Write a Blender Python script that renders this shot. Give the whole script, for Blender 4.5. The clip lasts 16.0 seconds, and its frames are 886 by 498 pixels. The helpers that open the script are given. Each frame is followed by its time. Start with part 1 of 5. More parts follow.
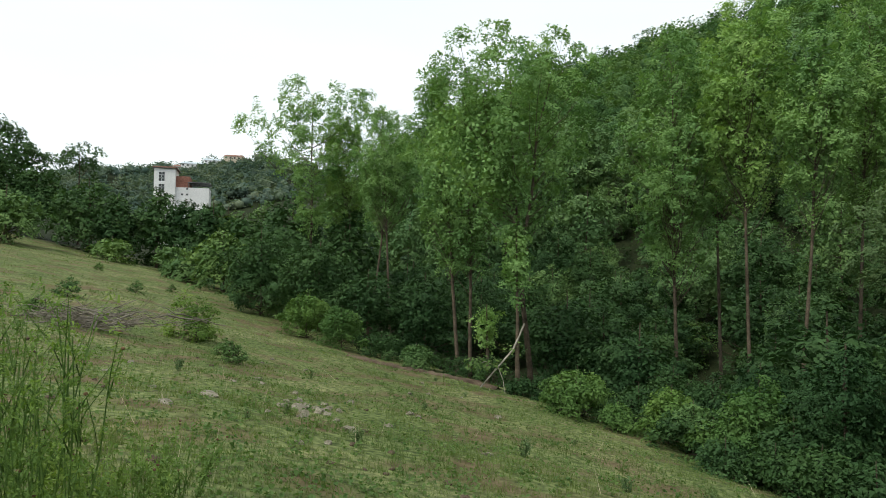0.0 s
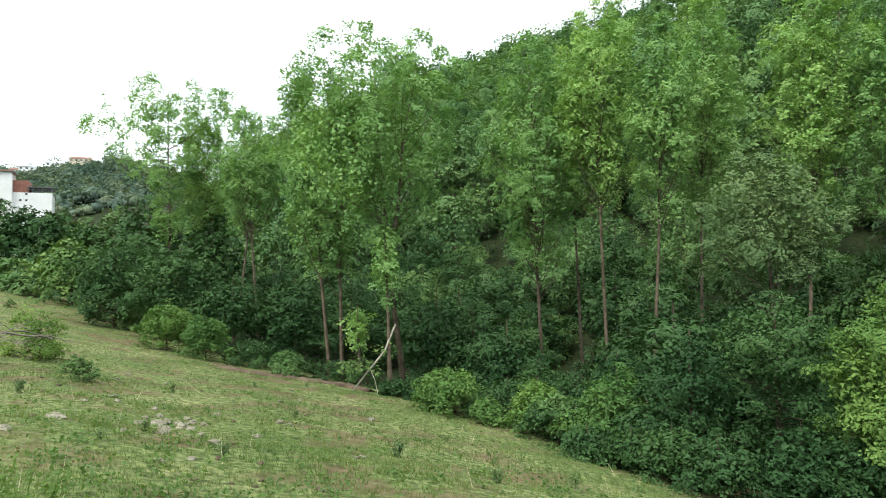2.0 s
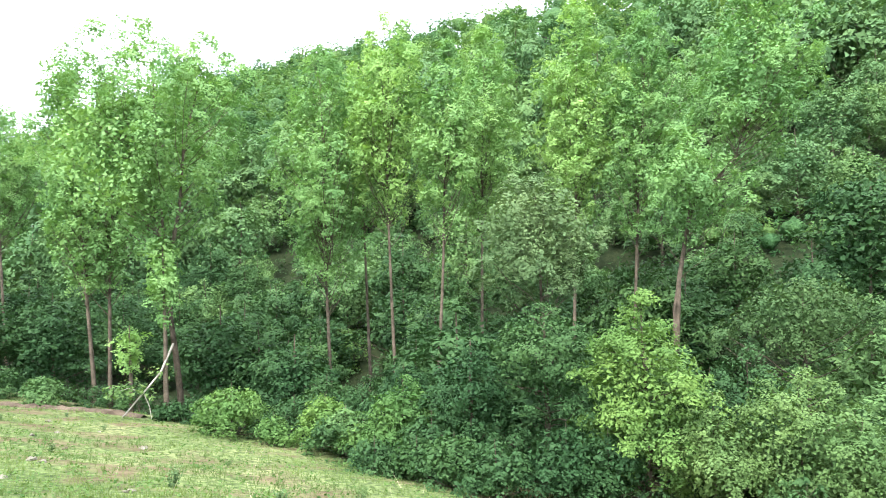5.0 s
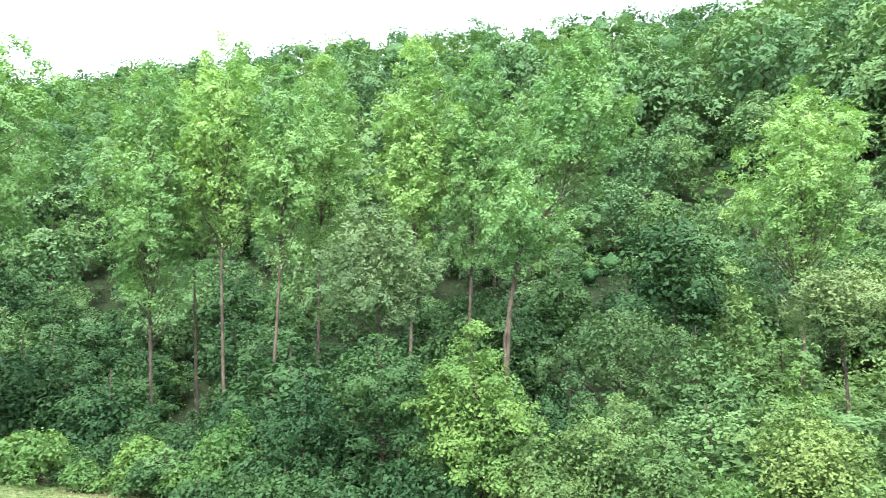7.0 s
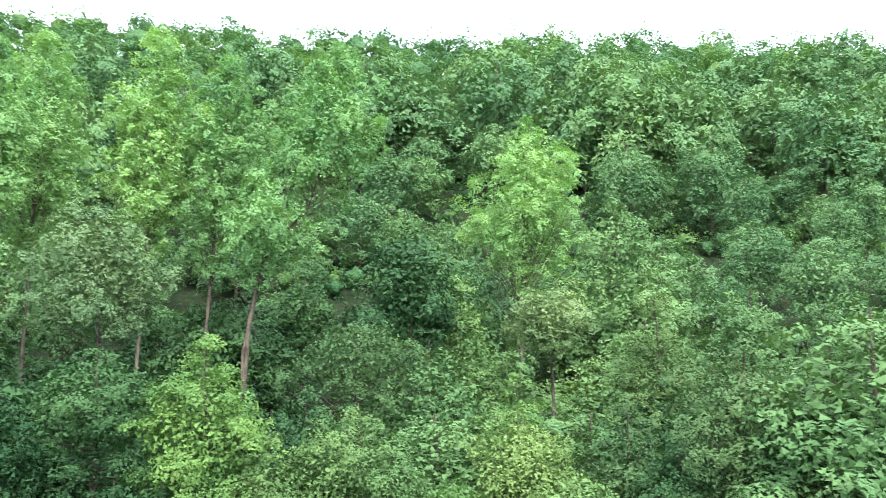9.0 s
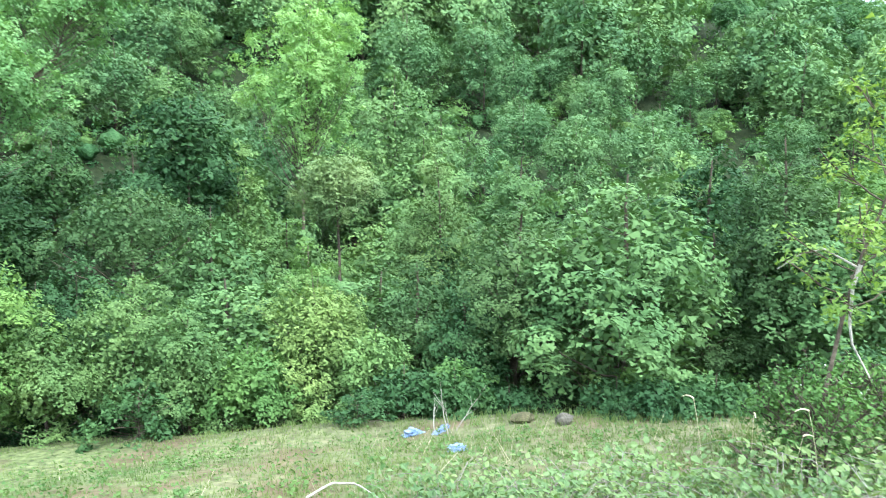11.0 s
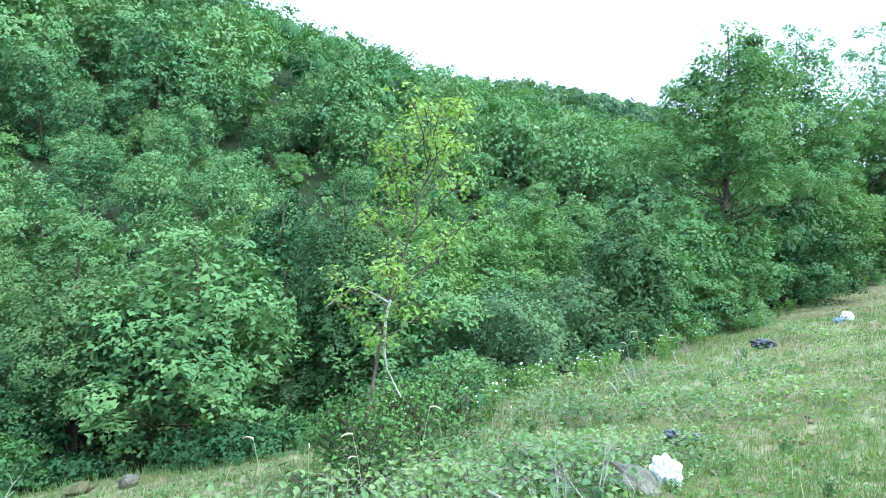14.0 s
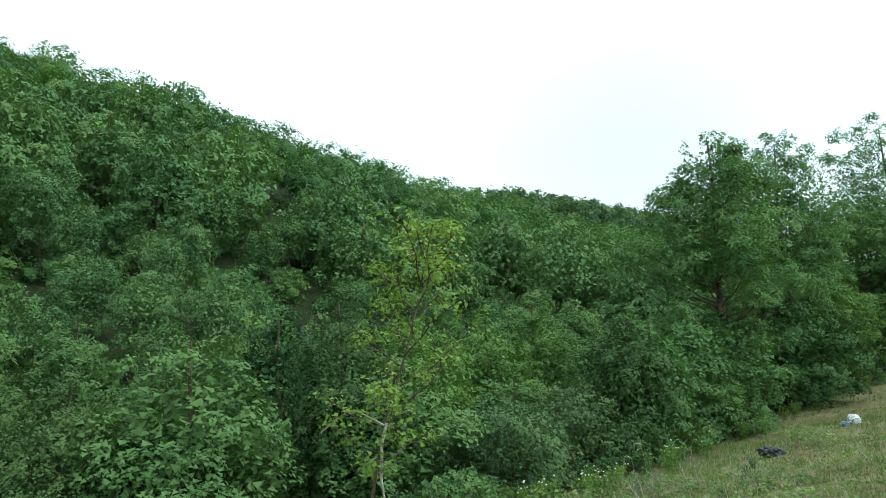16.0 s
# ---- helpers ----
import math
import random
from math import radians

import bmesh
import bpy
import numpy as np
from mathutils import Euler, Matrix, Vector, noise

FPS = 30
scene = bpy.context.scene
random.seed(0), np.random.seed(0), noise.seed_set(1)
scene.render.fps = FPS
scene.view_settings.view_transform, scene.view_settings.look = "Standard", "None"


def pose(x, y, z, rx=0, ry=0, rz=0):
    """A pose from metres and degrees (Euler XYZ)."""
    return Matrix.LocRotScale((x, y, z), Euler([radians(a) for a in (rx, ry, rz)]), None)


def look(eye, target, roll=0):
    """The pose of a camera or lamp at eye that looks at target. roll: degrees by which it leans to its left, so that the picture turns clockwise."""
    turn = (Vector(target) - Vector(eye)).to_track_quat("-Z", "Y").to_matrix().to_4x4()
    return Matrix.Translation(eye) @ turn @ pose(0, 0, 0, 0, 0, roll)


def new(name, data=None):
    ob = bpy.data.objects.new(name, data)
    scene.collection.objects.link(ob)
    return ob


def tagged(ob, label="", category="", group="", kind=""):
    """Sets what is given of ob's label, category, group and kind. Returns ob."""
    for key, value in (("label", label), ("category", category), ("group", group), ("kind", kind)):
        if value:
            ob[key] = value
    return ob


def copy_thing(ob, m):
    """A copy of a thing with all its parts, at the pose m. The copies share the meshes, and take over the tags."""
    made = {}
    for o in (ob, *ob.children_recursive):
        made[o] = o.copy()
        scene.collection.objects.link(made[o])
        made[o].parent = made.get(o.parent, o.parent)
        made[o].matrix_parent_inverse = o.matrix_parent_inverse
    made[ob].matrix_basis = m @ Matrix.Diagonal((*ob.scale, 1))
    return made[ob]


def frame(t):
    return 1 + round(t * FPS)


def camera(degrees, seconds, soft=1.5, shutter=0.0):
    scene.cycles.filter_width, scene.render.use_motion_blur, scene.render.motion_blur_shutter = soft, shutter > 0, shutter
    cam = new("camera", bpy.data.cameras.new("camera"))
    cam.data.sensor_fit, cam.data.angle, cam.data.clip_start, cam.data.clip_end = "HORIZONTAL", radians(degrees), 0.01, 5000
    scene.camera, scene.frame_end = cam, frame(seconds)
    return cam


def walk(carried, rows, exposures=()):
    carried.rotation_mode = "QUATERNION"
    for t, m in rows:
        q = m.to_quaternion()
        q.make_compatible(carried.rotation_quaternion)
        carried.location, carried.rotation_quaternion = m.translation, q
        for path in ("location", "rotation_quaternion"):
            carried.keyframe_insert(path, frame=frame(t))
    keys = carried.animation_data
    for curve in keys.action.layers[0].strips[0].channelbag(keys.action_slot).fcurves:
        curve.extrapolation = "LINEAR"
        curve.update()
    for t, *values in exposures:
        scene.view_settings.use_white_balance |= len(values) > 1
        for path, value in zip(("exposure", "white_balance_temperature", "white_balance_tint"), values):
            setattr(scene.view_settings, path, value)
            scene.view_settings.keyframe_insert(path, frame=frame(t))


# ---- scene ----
cam = camera(64.36, 16.0, soft=0.9, shutter=0.25)
# seconds, place of the lens, turn to the left of +y, tilt up, roll
PATH = (
    (0.0, -0.059, 0.014, 1.577, 0.41, 1.88, 0.79),
    (0.5, -0.053, 0.014, 1.576, -1.94, 2.21, 0.45),
    (1.0, -0.045, 0.015, 1.574, -4.69, 2.32, -0.06),
    (1.5, -0.037, 0.017, 1.573, -7.37, 2.22, -0.50),
    (2.0, -0.028, 0.022, 1.574, -10.14, 1.97, -1.07),
    (2.5, -0.020, 0.030, 1.572, -12.86, 1.62, -1.50),
    (3.0, -0.015, 0.036, 1.572, -15.54, 1.41, -1.79),
    (3.5, -0.012, 0.040, 1.572, -18.16, 1.29, -1.82),
    (4.0, -0.007, 0.028, 1.577, -21.22, 1.56, -1.76),
    (4.2, -0.003, 0.023, 1.580, -22.41, 1.78, -1.68),
    (6.3, 0.005, 0.016, 1.604, -35.17, 4.12, -1.15),
    (6.5, 0.009, 0.008, 1.606, -36.51, 4.28, -1.16),
    (7.0, 0.020, -0.002, 1.611, -40.23, 4.86, -1.11),
    (7.5, 0.029, -0.019, 1.622, -44.57, 5.49, -1.03),
    (8.0, 0.041, -0.039, 1.635, -49.41, 6.10, -0.94),
    (8.5, 0.053, -0.056, 1.651, -55.20, 6.10, -0.69),
    (9.0, 0.065, -0.071, 1.660, -60.64, 5.53, -0.36),
    (9.2, 0.071, -0.073, 1.666, -62.85, 5.00, -0.29),
    (11.3, -0.086, 0.374, 1.519, -82.06, -6.66, 0.15),
    (11.5, -0.092, 0.343, 1.522, -84.48, -7.46, 0.17),
    (12.0, -0.086, 0.272, 1.520, -91.48, -8.65, 0.38),
    (12.5, -0.098, 0.190, 1.526, -98.72, -8.01, 0.48),
    (13.0, -0.111, 0.128, 1.542, -104.52, -6.22, 0.64),
    (13.5, -0.147, 0.093, 1.574, -108.70, -4.09, 0.46),
    (14.0, -0.183, 0.069, 1.604, -111.62, -1.89, 0.06),
    (14.5, -0.210, 0.051, 1.625, -113.53, 0.55, -0.35),
    (15.0, -0.227, 0.048, 1.652, -114.32, 2.90, -0.67),
    (15.5, -0.238, 0.058, 1.684, -113.97, 5.02, -1.16),
    (16.0, -0.246, 0.067, 1.706, -112.07, 6.95, -1.70),
)
EXPOSURES = ((0.0, 0.45, 6700, 5), (1.5, 0.98, 6650, 3), (3.5, 2.12, 6350, 7), (7.0, 2.5, 6000, 11), (9.0, 2.36, 5800, 9), (11.5, 2.5, 5400, 5), (12.5, 2.5, 4920, 5), (13.5, 2.42, 4800, 3), (14.5, 2.16, 5500, -4), (15.5, 1.54, 5950, -8), (16.0, 0.88, 6050, -9))


def heading(yaw, pitch):
    a, b = radians(yaw), radians(pitch)
    return Vector((-math.sin(a) * math.cos(b), math.cos(a) * math.cos(b), math.sin(b)))


walk(cam, [(t, look((x, y, z), Vector((x, y, z)) + heading(yaw, pitch), roll)) for t, x, y, z, yaw, pitch, roll in PATH],
     exposures=EXPOSURES)

# ---- overcast sky and a veiled sun ----
world = bpy.data.worlds.new("overcast_sky")
scene.world = world
world.use_nodes = True
wn, wl = world.node_tree.nodes, world.node_tree.links
wn.clear()
sky = wn.new("ShaderNodeTexSky")
sky.sky_type, sky.sun_disc, sky.sun_elevation, sky.sun_rotation = "NISHITA", False, radians(52), radians(200)
clouds = wn.new("ShaderNodeTexNoise")
clouds.inputs["Scale"].default_value, clouds.inputs["Detail"].default_value = 1.6, 4.0
sky_place, stretch = wn.new("ShaderNodeTexCoord"), wn.new("ShaderNodeMapping")
stretch.inputs["Scale"].default_value = (1, 1, 3.5)
wl.new(sky_place.outputs["Generated"], stretch.inputs["Vector"])
wl.new(stretch.outputs["Vector"], clouds.inputs["Vector"])
cloud_ramp = wn.new("ShaderNodeValToRGB")
cloud_ramp.color_ramp.elements[0].position, cloud_ramp.color_ramp.elements[0].color = 0.3, (0.91, 0.93, 0.95, 1)
cloud_ramp.color_ramp.elements[1].position, cloud_ramp.color_ramp.elements[1].color = 0.62, (1.0, 1.0, 1.0, 1)
wl.new(clouds.outputs["Fac"], cloud_ramp.inputs["Fac"])
# a greyer bank of cloud low over the head of the valley
bank = wn.new("ShaderNodeVectorMath")
bank.operation = "DOT_PRODUCT"
wl.new(sky_place.outputs["Generated"], bank.inputs[0])
bank.inputs[1].default_value = heading(-128, 8)
bank_ramp = wn.new("ShaderNodeValToRGB")
bank_ramp.color_ramp.elements[0].position, bank_ramp.color_ramp.elements[0].color = 0.95, (1, 1, 1, 1)
bank_ramp.color_ramp.elements[1].position, bank_ramp.color_ramp.elements[1].color = 1.0, (0.66, 0.63, 0.65, 1)
wl.new(bank.outputs["Value"], bank_ramp.inputs["Fac"])
banked = wn.new("ShaderNodeMix")
banked.data_type, banked.blend_type = "RGBA", "MULTIPLY"
banked.inputs[0].default_value = 1.0
wl.new(cloud_ramp.outputs["Color"], banked.inputs[6])
wl.new(bank_ramp.outputs["Color"], banked.inputs[7])
veil, clear_air, both = wn.new("ShaderNodeBackground"), wn.new("ShaderNodeBackground"), wn.new("ShaderNodeAddShader")
wl.new(banked.outputs[2], veil.inputs["Color"])
wl.new(sky.outputs["Color"], clear_air.inputs["Color"])
veil.inputs["Strength"].default_value, clear_air.inputs["Strength"].default_value = 0.65, 0.05
wl.new(veil.outputs[0], both.inputs[0])
wl.new(clear_air.outputs[0], both.inputs[1])
wl.new(both.outputs[0], wn.new("ShaderNodeOutputWorld").inputs["Surface"])

sun = new("sun", bpy.data.lights.new("sun", "SUN"))
sun.data.energy, sun.data.angle, sun.data.color = 1.5, radians(22), (1.0, 0.96, 0.88)
sun.matrix_world = look((0, 0, 60), Vector((0, 0, 60)) + Vector((0.55, 0.45, -1.0)))


# ---- materials ----
def node_material(name):
    m = bpy.data.materials.new(name)
    m.use_nodes = True
    m.node_tree.nodes.clear()
    return m, m.node_tree.nodes, m.node_tree.links


def ramp(nodes, links, value, stops):
    r = nodes.new("ShaderNodeValToRGB")
    while len(r.color_ramp.elements) < len(stops):
        r.color_ramp.elements.new(0.5)
    for e, (place, colour) in zip(r.color_ramp.elements, stops):
        e.position, e.color = place, (*colour, 1)
    links.new(value, r.inputs["Fac"])
    return r.outputs["Color"]


def noise_value(nodes, links, scale, detail=4.0, coords="Object"):
    c, n = nodes.new("ShaderNodeTexCoord"), nodes.new("ShaderNodeTexNoise")
    n.inputs["Scale"].default_value, n.inputs["Detail"].default_value = scale, detail
    links.new(c.outputs[coords], n.inputs["Vector"])
    return n.outputs["Fac"]


def blend(nodes, links, a, b, factor, how="MIX"):
    m = nodes.new("ShaderNodeMix")
    m.data_type, m.blend_type = "RGBA", how
    for value, index in ((factor, 0), (a, 6), (b, 7)):
        if isinstance(value, (int, float)):
            m.inputs[index].default_value = value
        elif isinstance(value, tuple):
            m.inputs[index].default_value = (*value, 1)
        else:
            links.new(value, m.inputs[index])
    return m.outputs[2]


def leaf_material(name, dark, mid, light, patch=0.6, through_share=0.38, gloss=0.62, tree=False):
    """Leaf by leaf from dark to light, with drifts of another tone through the crown and from plant to plant."""
    m, nodes, links = node_material(name)
    geo, info = nodes.new("ShaderNodeNewGeometry"), nodes.new("ShaderNodeObjectInfo")
    single = ramp(nodes, links, geo.outputs["Random Per Island"], ((0.0, dark), (0.55, mid), (1.0, light)))
    drift = ramp(nodes, links, noise_value(nodes, links, patch, 2.0), ((0.35, (0.70, 0.78, 0.72)), (0.65, (1.18, 1.12, 1.0))))
    plant = ramp(nodes, links, info.outputs["Random"], ((0.0, (0.76, 0.84, 0.86)), (0.5, (0.98, 1.0, 1.0)), (1.0, (1.20, 1.15, 1.03))))
    single = blend(nodes, links, single, mid, 0.72)
    colour = blend(nodes, links, blend(nodes, links, single, drift, 1.0, "MULTIPLY"), plant, 1.0, "MULTIPLY")
    if tree:
        own = nodes.new("ShaderNodeAttribute")
        own.attribute_name = "tree"
        colour = blend(nodes, links, colour, ramp(nodes, links, own.outputs["Fac"], ((0.0, (0.58, 0.70, 0.70)), (0.5, (1.0, 1.0, 1.0)), (1.0, (1.5, 1.32, 1.0)))), 1.0, "MULTIPLY")
        spray = ramp(nodes, links, noise_value(nodes, links, 2.6, 6.0), ((0.36, (0.72, 0.76, 0.74)), (0.50, (0.97, 0.97, 0.97)), (0.64, (1.22, 1.20, 1.15))))
        colour = blend(nodes, links, colour, spray, 1.0, "MULTIPLY")
    body, glow, mixed = nodes.new("ShaderNodeBsdfPrincipled"), nodes.new("ShaderNodeBsdfTranslucent"), nodes.new("ShaderNodeMixShader")
    body.inputs["Roughness"].default_value, body.inputs["Specular IOR Level"].default_value = gloss, 0.12
    links.new(colour, body.inputs["Base Color"])
    links.new(blend(nodes, links, colour, (1.15, 1.2, 0.5), 1.0, "MULTIPLY"), glow.inputs["Color"])
    mixed.inputs[0].default_value = through_share
    if tree:
        relief = nodes.new("ShaderNodeBump")
        relief.inputs["Strength"].default_value, relief.inputs["Distance"].default_value = 1.0, 0.4
        links.new(noise_value(nodes, links, 2.6, 6.0), relief.inputs["Height"])
        links.new(relief.outputs[0], body.inputs["Normal"])
    links.new(body.outputs[0], mixed.inputs[1])
    links.new(glow.outputs[0], mixed.inputs[2])
    links.new(mixed.outputs[0], nodes.new("ShaderNodeOutputMaterial").inputs["Surface"])
    return m


def solid_material(name, stops, scale, rough=0.85, bump=0.3, fine=None, metal=0.0):
    """A matt or shiny surface in two scales of mottling."""
    m, nodes, links = node_material(name)
    big = ramp(nodes, links, noise_value(nodes, links, scale), stops)
    grain = noise_value(nodes, links, fine or scale * 9, 6.0)
    colour = blend(nodes, links, big, ramp(nodes, links, grain, ((0.3, (0.7, 0.7, 0.7)), (0.7, (1.2, 1.2, 1.2)))), 1.0, "MULTIPLY")
    b = nodes.new("ShaderNodeBsdfPrincipled")
    b.inputs["Roughness"].default_value, b.inputs["Metallic"].default_value = rough, metal
    b.inputs["Specular IOR Level"].default_value = 0.5 if rough < 0.6 else 0.15
    links.new(colour, b.inputs["Base Color"])
    relief = nodes.new("ShaderNodeBump")
    relief.inputs["Strength"].default_value, relief.inputs["Distance"].default_value = bump, 0.03
    links.new(grain, relief.inputs["Height"])
    links.new(relief.outputs[0], b.inputs["Normal"])
    links.new(b.outputs[0], nodes.new("ShaderNodeOutputMaterial").inputs["Surface"])
    return m


POPLAR_LEAF = leaf_material("poplar_leaf", (0.142, 0.257, 0.094), (0.206, 0.343, 0.131), (0.275, 0.418, 0.175), 0.5, 0.30)
# OAK_LEAF darkened by a third: shade put into trees open to the sky.
SHADED_OAK_LEAF = leaf_material("shaded_oak_leaf", (0.050, 0.093, 0.033), (0.079, 0.132, 0.048), (0.126, 0.181, 0.070), 0.5, 0.16)
OAK_LEAF = leaf_material("oak_leaf", (0.070, 0.134, 0.048), (0.110, 0.188, 0.068), (0.176, 0.258, 0.099), 0.5, 0.16)
RIM_LEAF = leaf_material("rim_leaf", (0.076, 0.146, 0.058), (0.114, 0.204, 0.081), (0.170, 0.269, 0.116), 0.5, 0.3)
# Dark green foliage, its colour lowered further for shade under the canopy.
SHADED_DARK_LEAF = leaf_material("shaded_dark_leaf", (0.027, 0.063, 0.024), (0.043, 0.092, 0.034), (0.073, 0.132, 0.050), 0.6, 0.14)
GREY_LEAF = leaf_material("grey_leaf", (0.086, 0.138, 0.062), (0.122, 0.184, 0.082), (0.161, 0.232, 0.112), 0.7, 0.18)
BRIGHT_LEAF = leaf_material("bright_leaf", (0.072, 0.143, 0.039), (0.109, 0.194, 0.057), (0.154, 0.247, 0.083), 0.8, 0.22)
YELLOW_LEAF = leaf_material("yellow_leaf", (0.094, 0.156, 0.049), (0.143, 0.217, 0.074), (0.204, 0.278, 0.106), 0.8, 0.22)
HILL_OAK_LEAF = leaf_material("hill_oak_leaf", (0.074, 0.140, 0.059), (0.110, 0.192, 0.078), (0.170, 0.262, 0.110), 0.35, 0.16)
HILL_LEAF = leaf_material("hill_leaf", (0.078, 0.146, 0.059), (0.106, 0.196, 0.074), (0.151, 0.250, 0.098), 0.16, 0.25, tree=True)
# Bluer than HILL_LEAF: some haze of distance is mixed into the colour.
HAZY_RIDGE_LEAF = leaf_material("hazy_ridge_leaf", (0.055, 0.105, 0.062), (0.075, 0.135, 0.082), (0.105, 0.172, 0.108), 0.1, 0.25, tree=True)
# Haze of the long distance is put into this pale, bluish leaf colour.
HAZY_FAR_LEAF = leaf_material("hazy_far_leaf", (0.086, 0.132, 0.122), (0.108, 0.158, 0.146), (0.135, 0.184, 0.170), 0.03, 0.25, tree=True)
BRAMBLE_LEAF = leaf_material("bramble_leaf", (0.105, 0.165, 0.075), (0.162, 0.235, 0.112), (0.25, 0.32, 0.18), 1.5)
GRASS_BLADE = leaf_material("grass_blade", (0.067, 0.114, 0.038), (0.139, 0.193, 0.074), (0.252, 0.278, 0.133), 0.35)
WEED_LEAF = leaf_material("weed_leaf", (0.113, 0.193, 0.053), (0.172, 0.267, 0.078), (0.259, 0.342, 0.116), 1.5)
SAPLING_LEAF = leaf_material("sapling_leaf", (0.125, 0.210, 0.050), (0.178, 0.272, 0.075), (0.255, 0.340, 0.115), 0.9)
BARK = solid_material("bark", ((0.35, (0.050, 0.038, 0.028)), (0.65, (0.13, 0.105, 0.075))), 3.0, 0.95, 0.6)
RED_BARK = solid_material("red_bark", ((0.35, (0.062, 0.050, 0.036)), (0.65, (0.155, 0.122, 0.088))), 3.0, 0.95, 0.6)
DEAD_WOOD = solid_material("dead_wood", ((0.3, (0.22, 0.20, 0.16)), (0.7, (0.42, 0.39, 0.33))), 4.0, 0.9, 0.3)
BRUSH_WOOD = solid_material("brush_wood", ((0.3, (0.13, 0.115, 0.09)), (0.7, (0.27, 0.245, 0.205))), 2.0, 0.9, 0.3)
SOIL = solid_material("soil", ((0.3, (0.060, 0.044, 0.030)), (0.7, (0.15, 0.115, 0.080))), 3.0, 0.95, 0.8)
DRY_GRASS = leaf_material("dry_grass", (0.090, 0.128, 0.050), (0.138, 0.175, 0.076), (0.27, 0.27, 0.15), 0.8)
HERB_LEAF = leaf_material("herb_leaf", (0.060, 0.115, 0.040), (0.110, 0.185, 0.066), (0.20, 0.27, 0.12), 1.2)
STRAW = solid_material("straw", ((0.3, (0.36, 0.31, 0.18)), (0.7, (0.55, 0.50, 0.34))), 3.0, 0.8, 0.1)
BOULDER = solid_material("boulder", ((0.3, (0.070, 0.064, 0.050)), (0.7, (0.16, 0.148, 0.115))), 5.0, 0.9, 0.6)
STONE = solid_material("stone", ((0.3, (0.15, 0.138, 0.100)), (0.7, (0.33, 0.305, 0.235))), 5.0, 0.9, 0.6)
MOSSY_STONE = solid_material("mossy_stone", ((0.35, (0.055, 0.055, 0.025)), (0.65, (0.12, 0.108, 0.06))), 4.0, 0.95, 0.6)
WHITE_WALL = solid_material("white_render", ((0.3, (0.70, 0.70, 0.69)), (0.7, (0.82, 0.82, 0.81))), 0.3, 0.9, 0.05, 30.0)
RED_WALL = solid_material("brick_red_render", ((0.3, (0.24, 0.11, 0.08)), (0.7, (0.33, 0.16, 0.12))), 0.5, 0.9, 0.1)
ROOF_TILE = solid_material("roof_tile", ((0.3, (0.20, 0.12, 0.095)), (0.7, (0.30, 0.18, 0.14))), 1.0, 0.9, 0.2)
DARK_METAL = solid_material("dark_metal", ((0.3, (0.06, 0.06, 0.06)), (0.7, (0.12, 0.12, 0.12))), 1.0, 0.5, 0.1)
WINDOW_GLASS = solid_material("window_glass", ((0.3, (0.03, 0.035, 0.04)), (0.7, (0.05, 0.055, 0.06))), 0.5, 0.08, 0.0)
CREAM_WALL = solid_material("cream_render", ((0.3, (0.55, 0.48, 0.37)), (0.7, (0.66, 0.58, 0.46))), 0.05, 0.9, 0.05)
BLUE_ROOF = solid_material("pale_blue_sheet", ((0.3, (0.42, 0.50, 0.56)), (0.7, (0.55, 0.62, 0.66))), 0.1, 0.5, 0.05)
BLACK_PLASTIC = solid_material("black_plastic", ((0.3, (0.008, 0.010, 0.016)), (0.7, (0.02, 0.024, 0.034))), 8.0, 0.35, 0.3)
WHITE_PLASTIC = solid_material("white_plastic", ((0.3, (0.46, 0.49, 0.52)), (0.7, (0.66, 0.68, 0.70))), 8.0, 0.4, 0.3)
BLUE_PLASTIC = solid_material("blue_plastic", ((0.4, (0.05, 0.10, 0.22)), (0.62, (0.20, 0.26, 0.34))), 6.0, 0.4, 0.3)
PETAL = solid_material("petal", ((0.3, (0.7, 0.7, 0.66)), (0.7, (0.82, 0.82, 0.78))), 8.0, 0.7, 0.0)
SEED_HEAD = solid_material("seed_head", ((0.3, (0.09, 0.055, 0.03)), (0.7, (0.20, 0.13, 0.07))), 9.0, 0.9, 0.2)


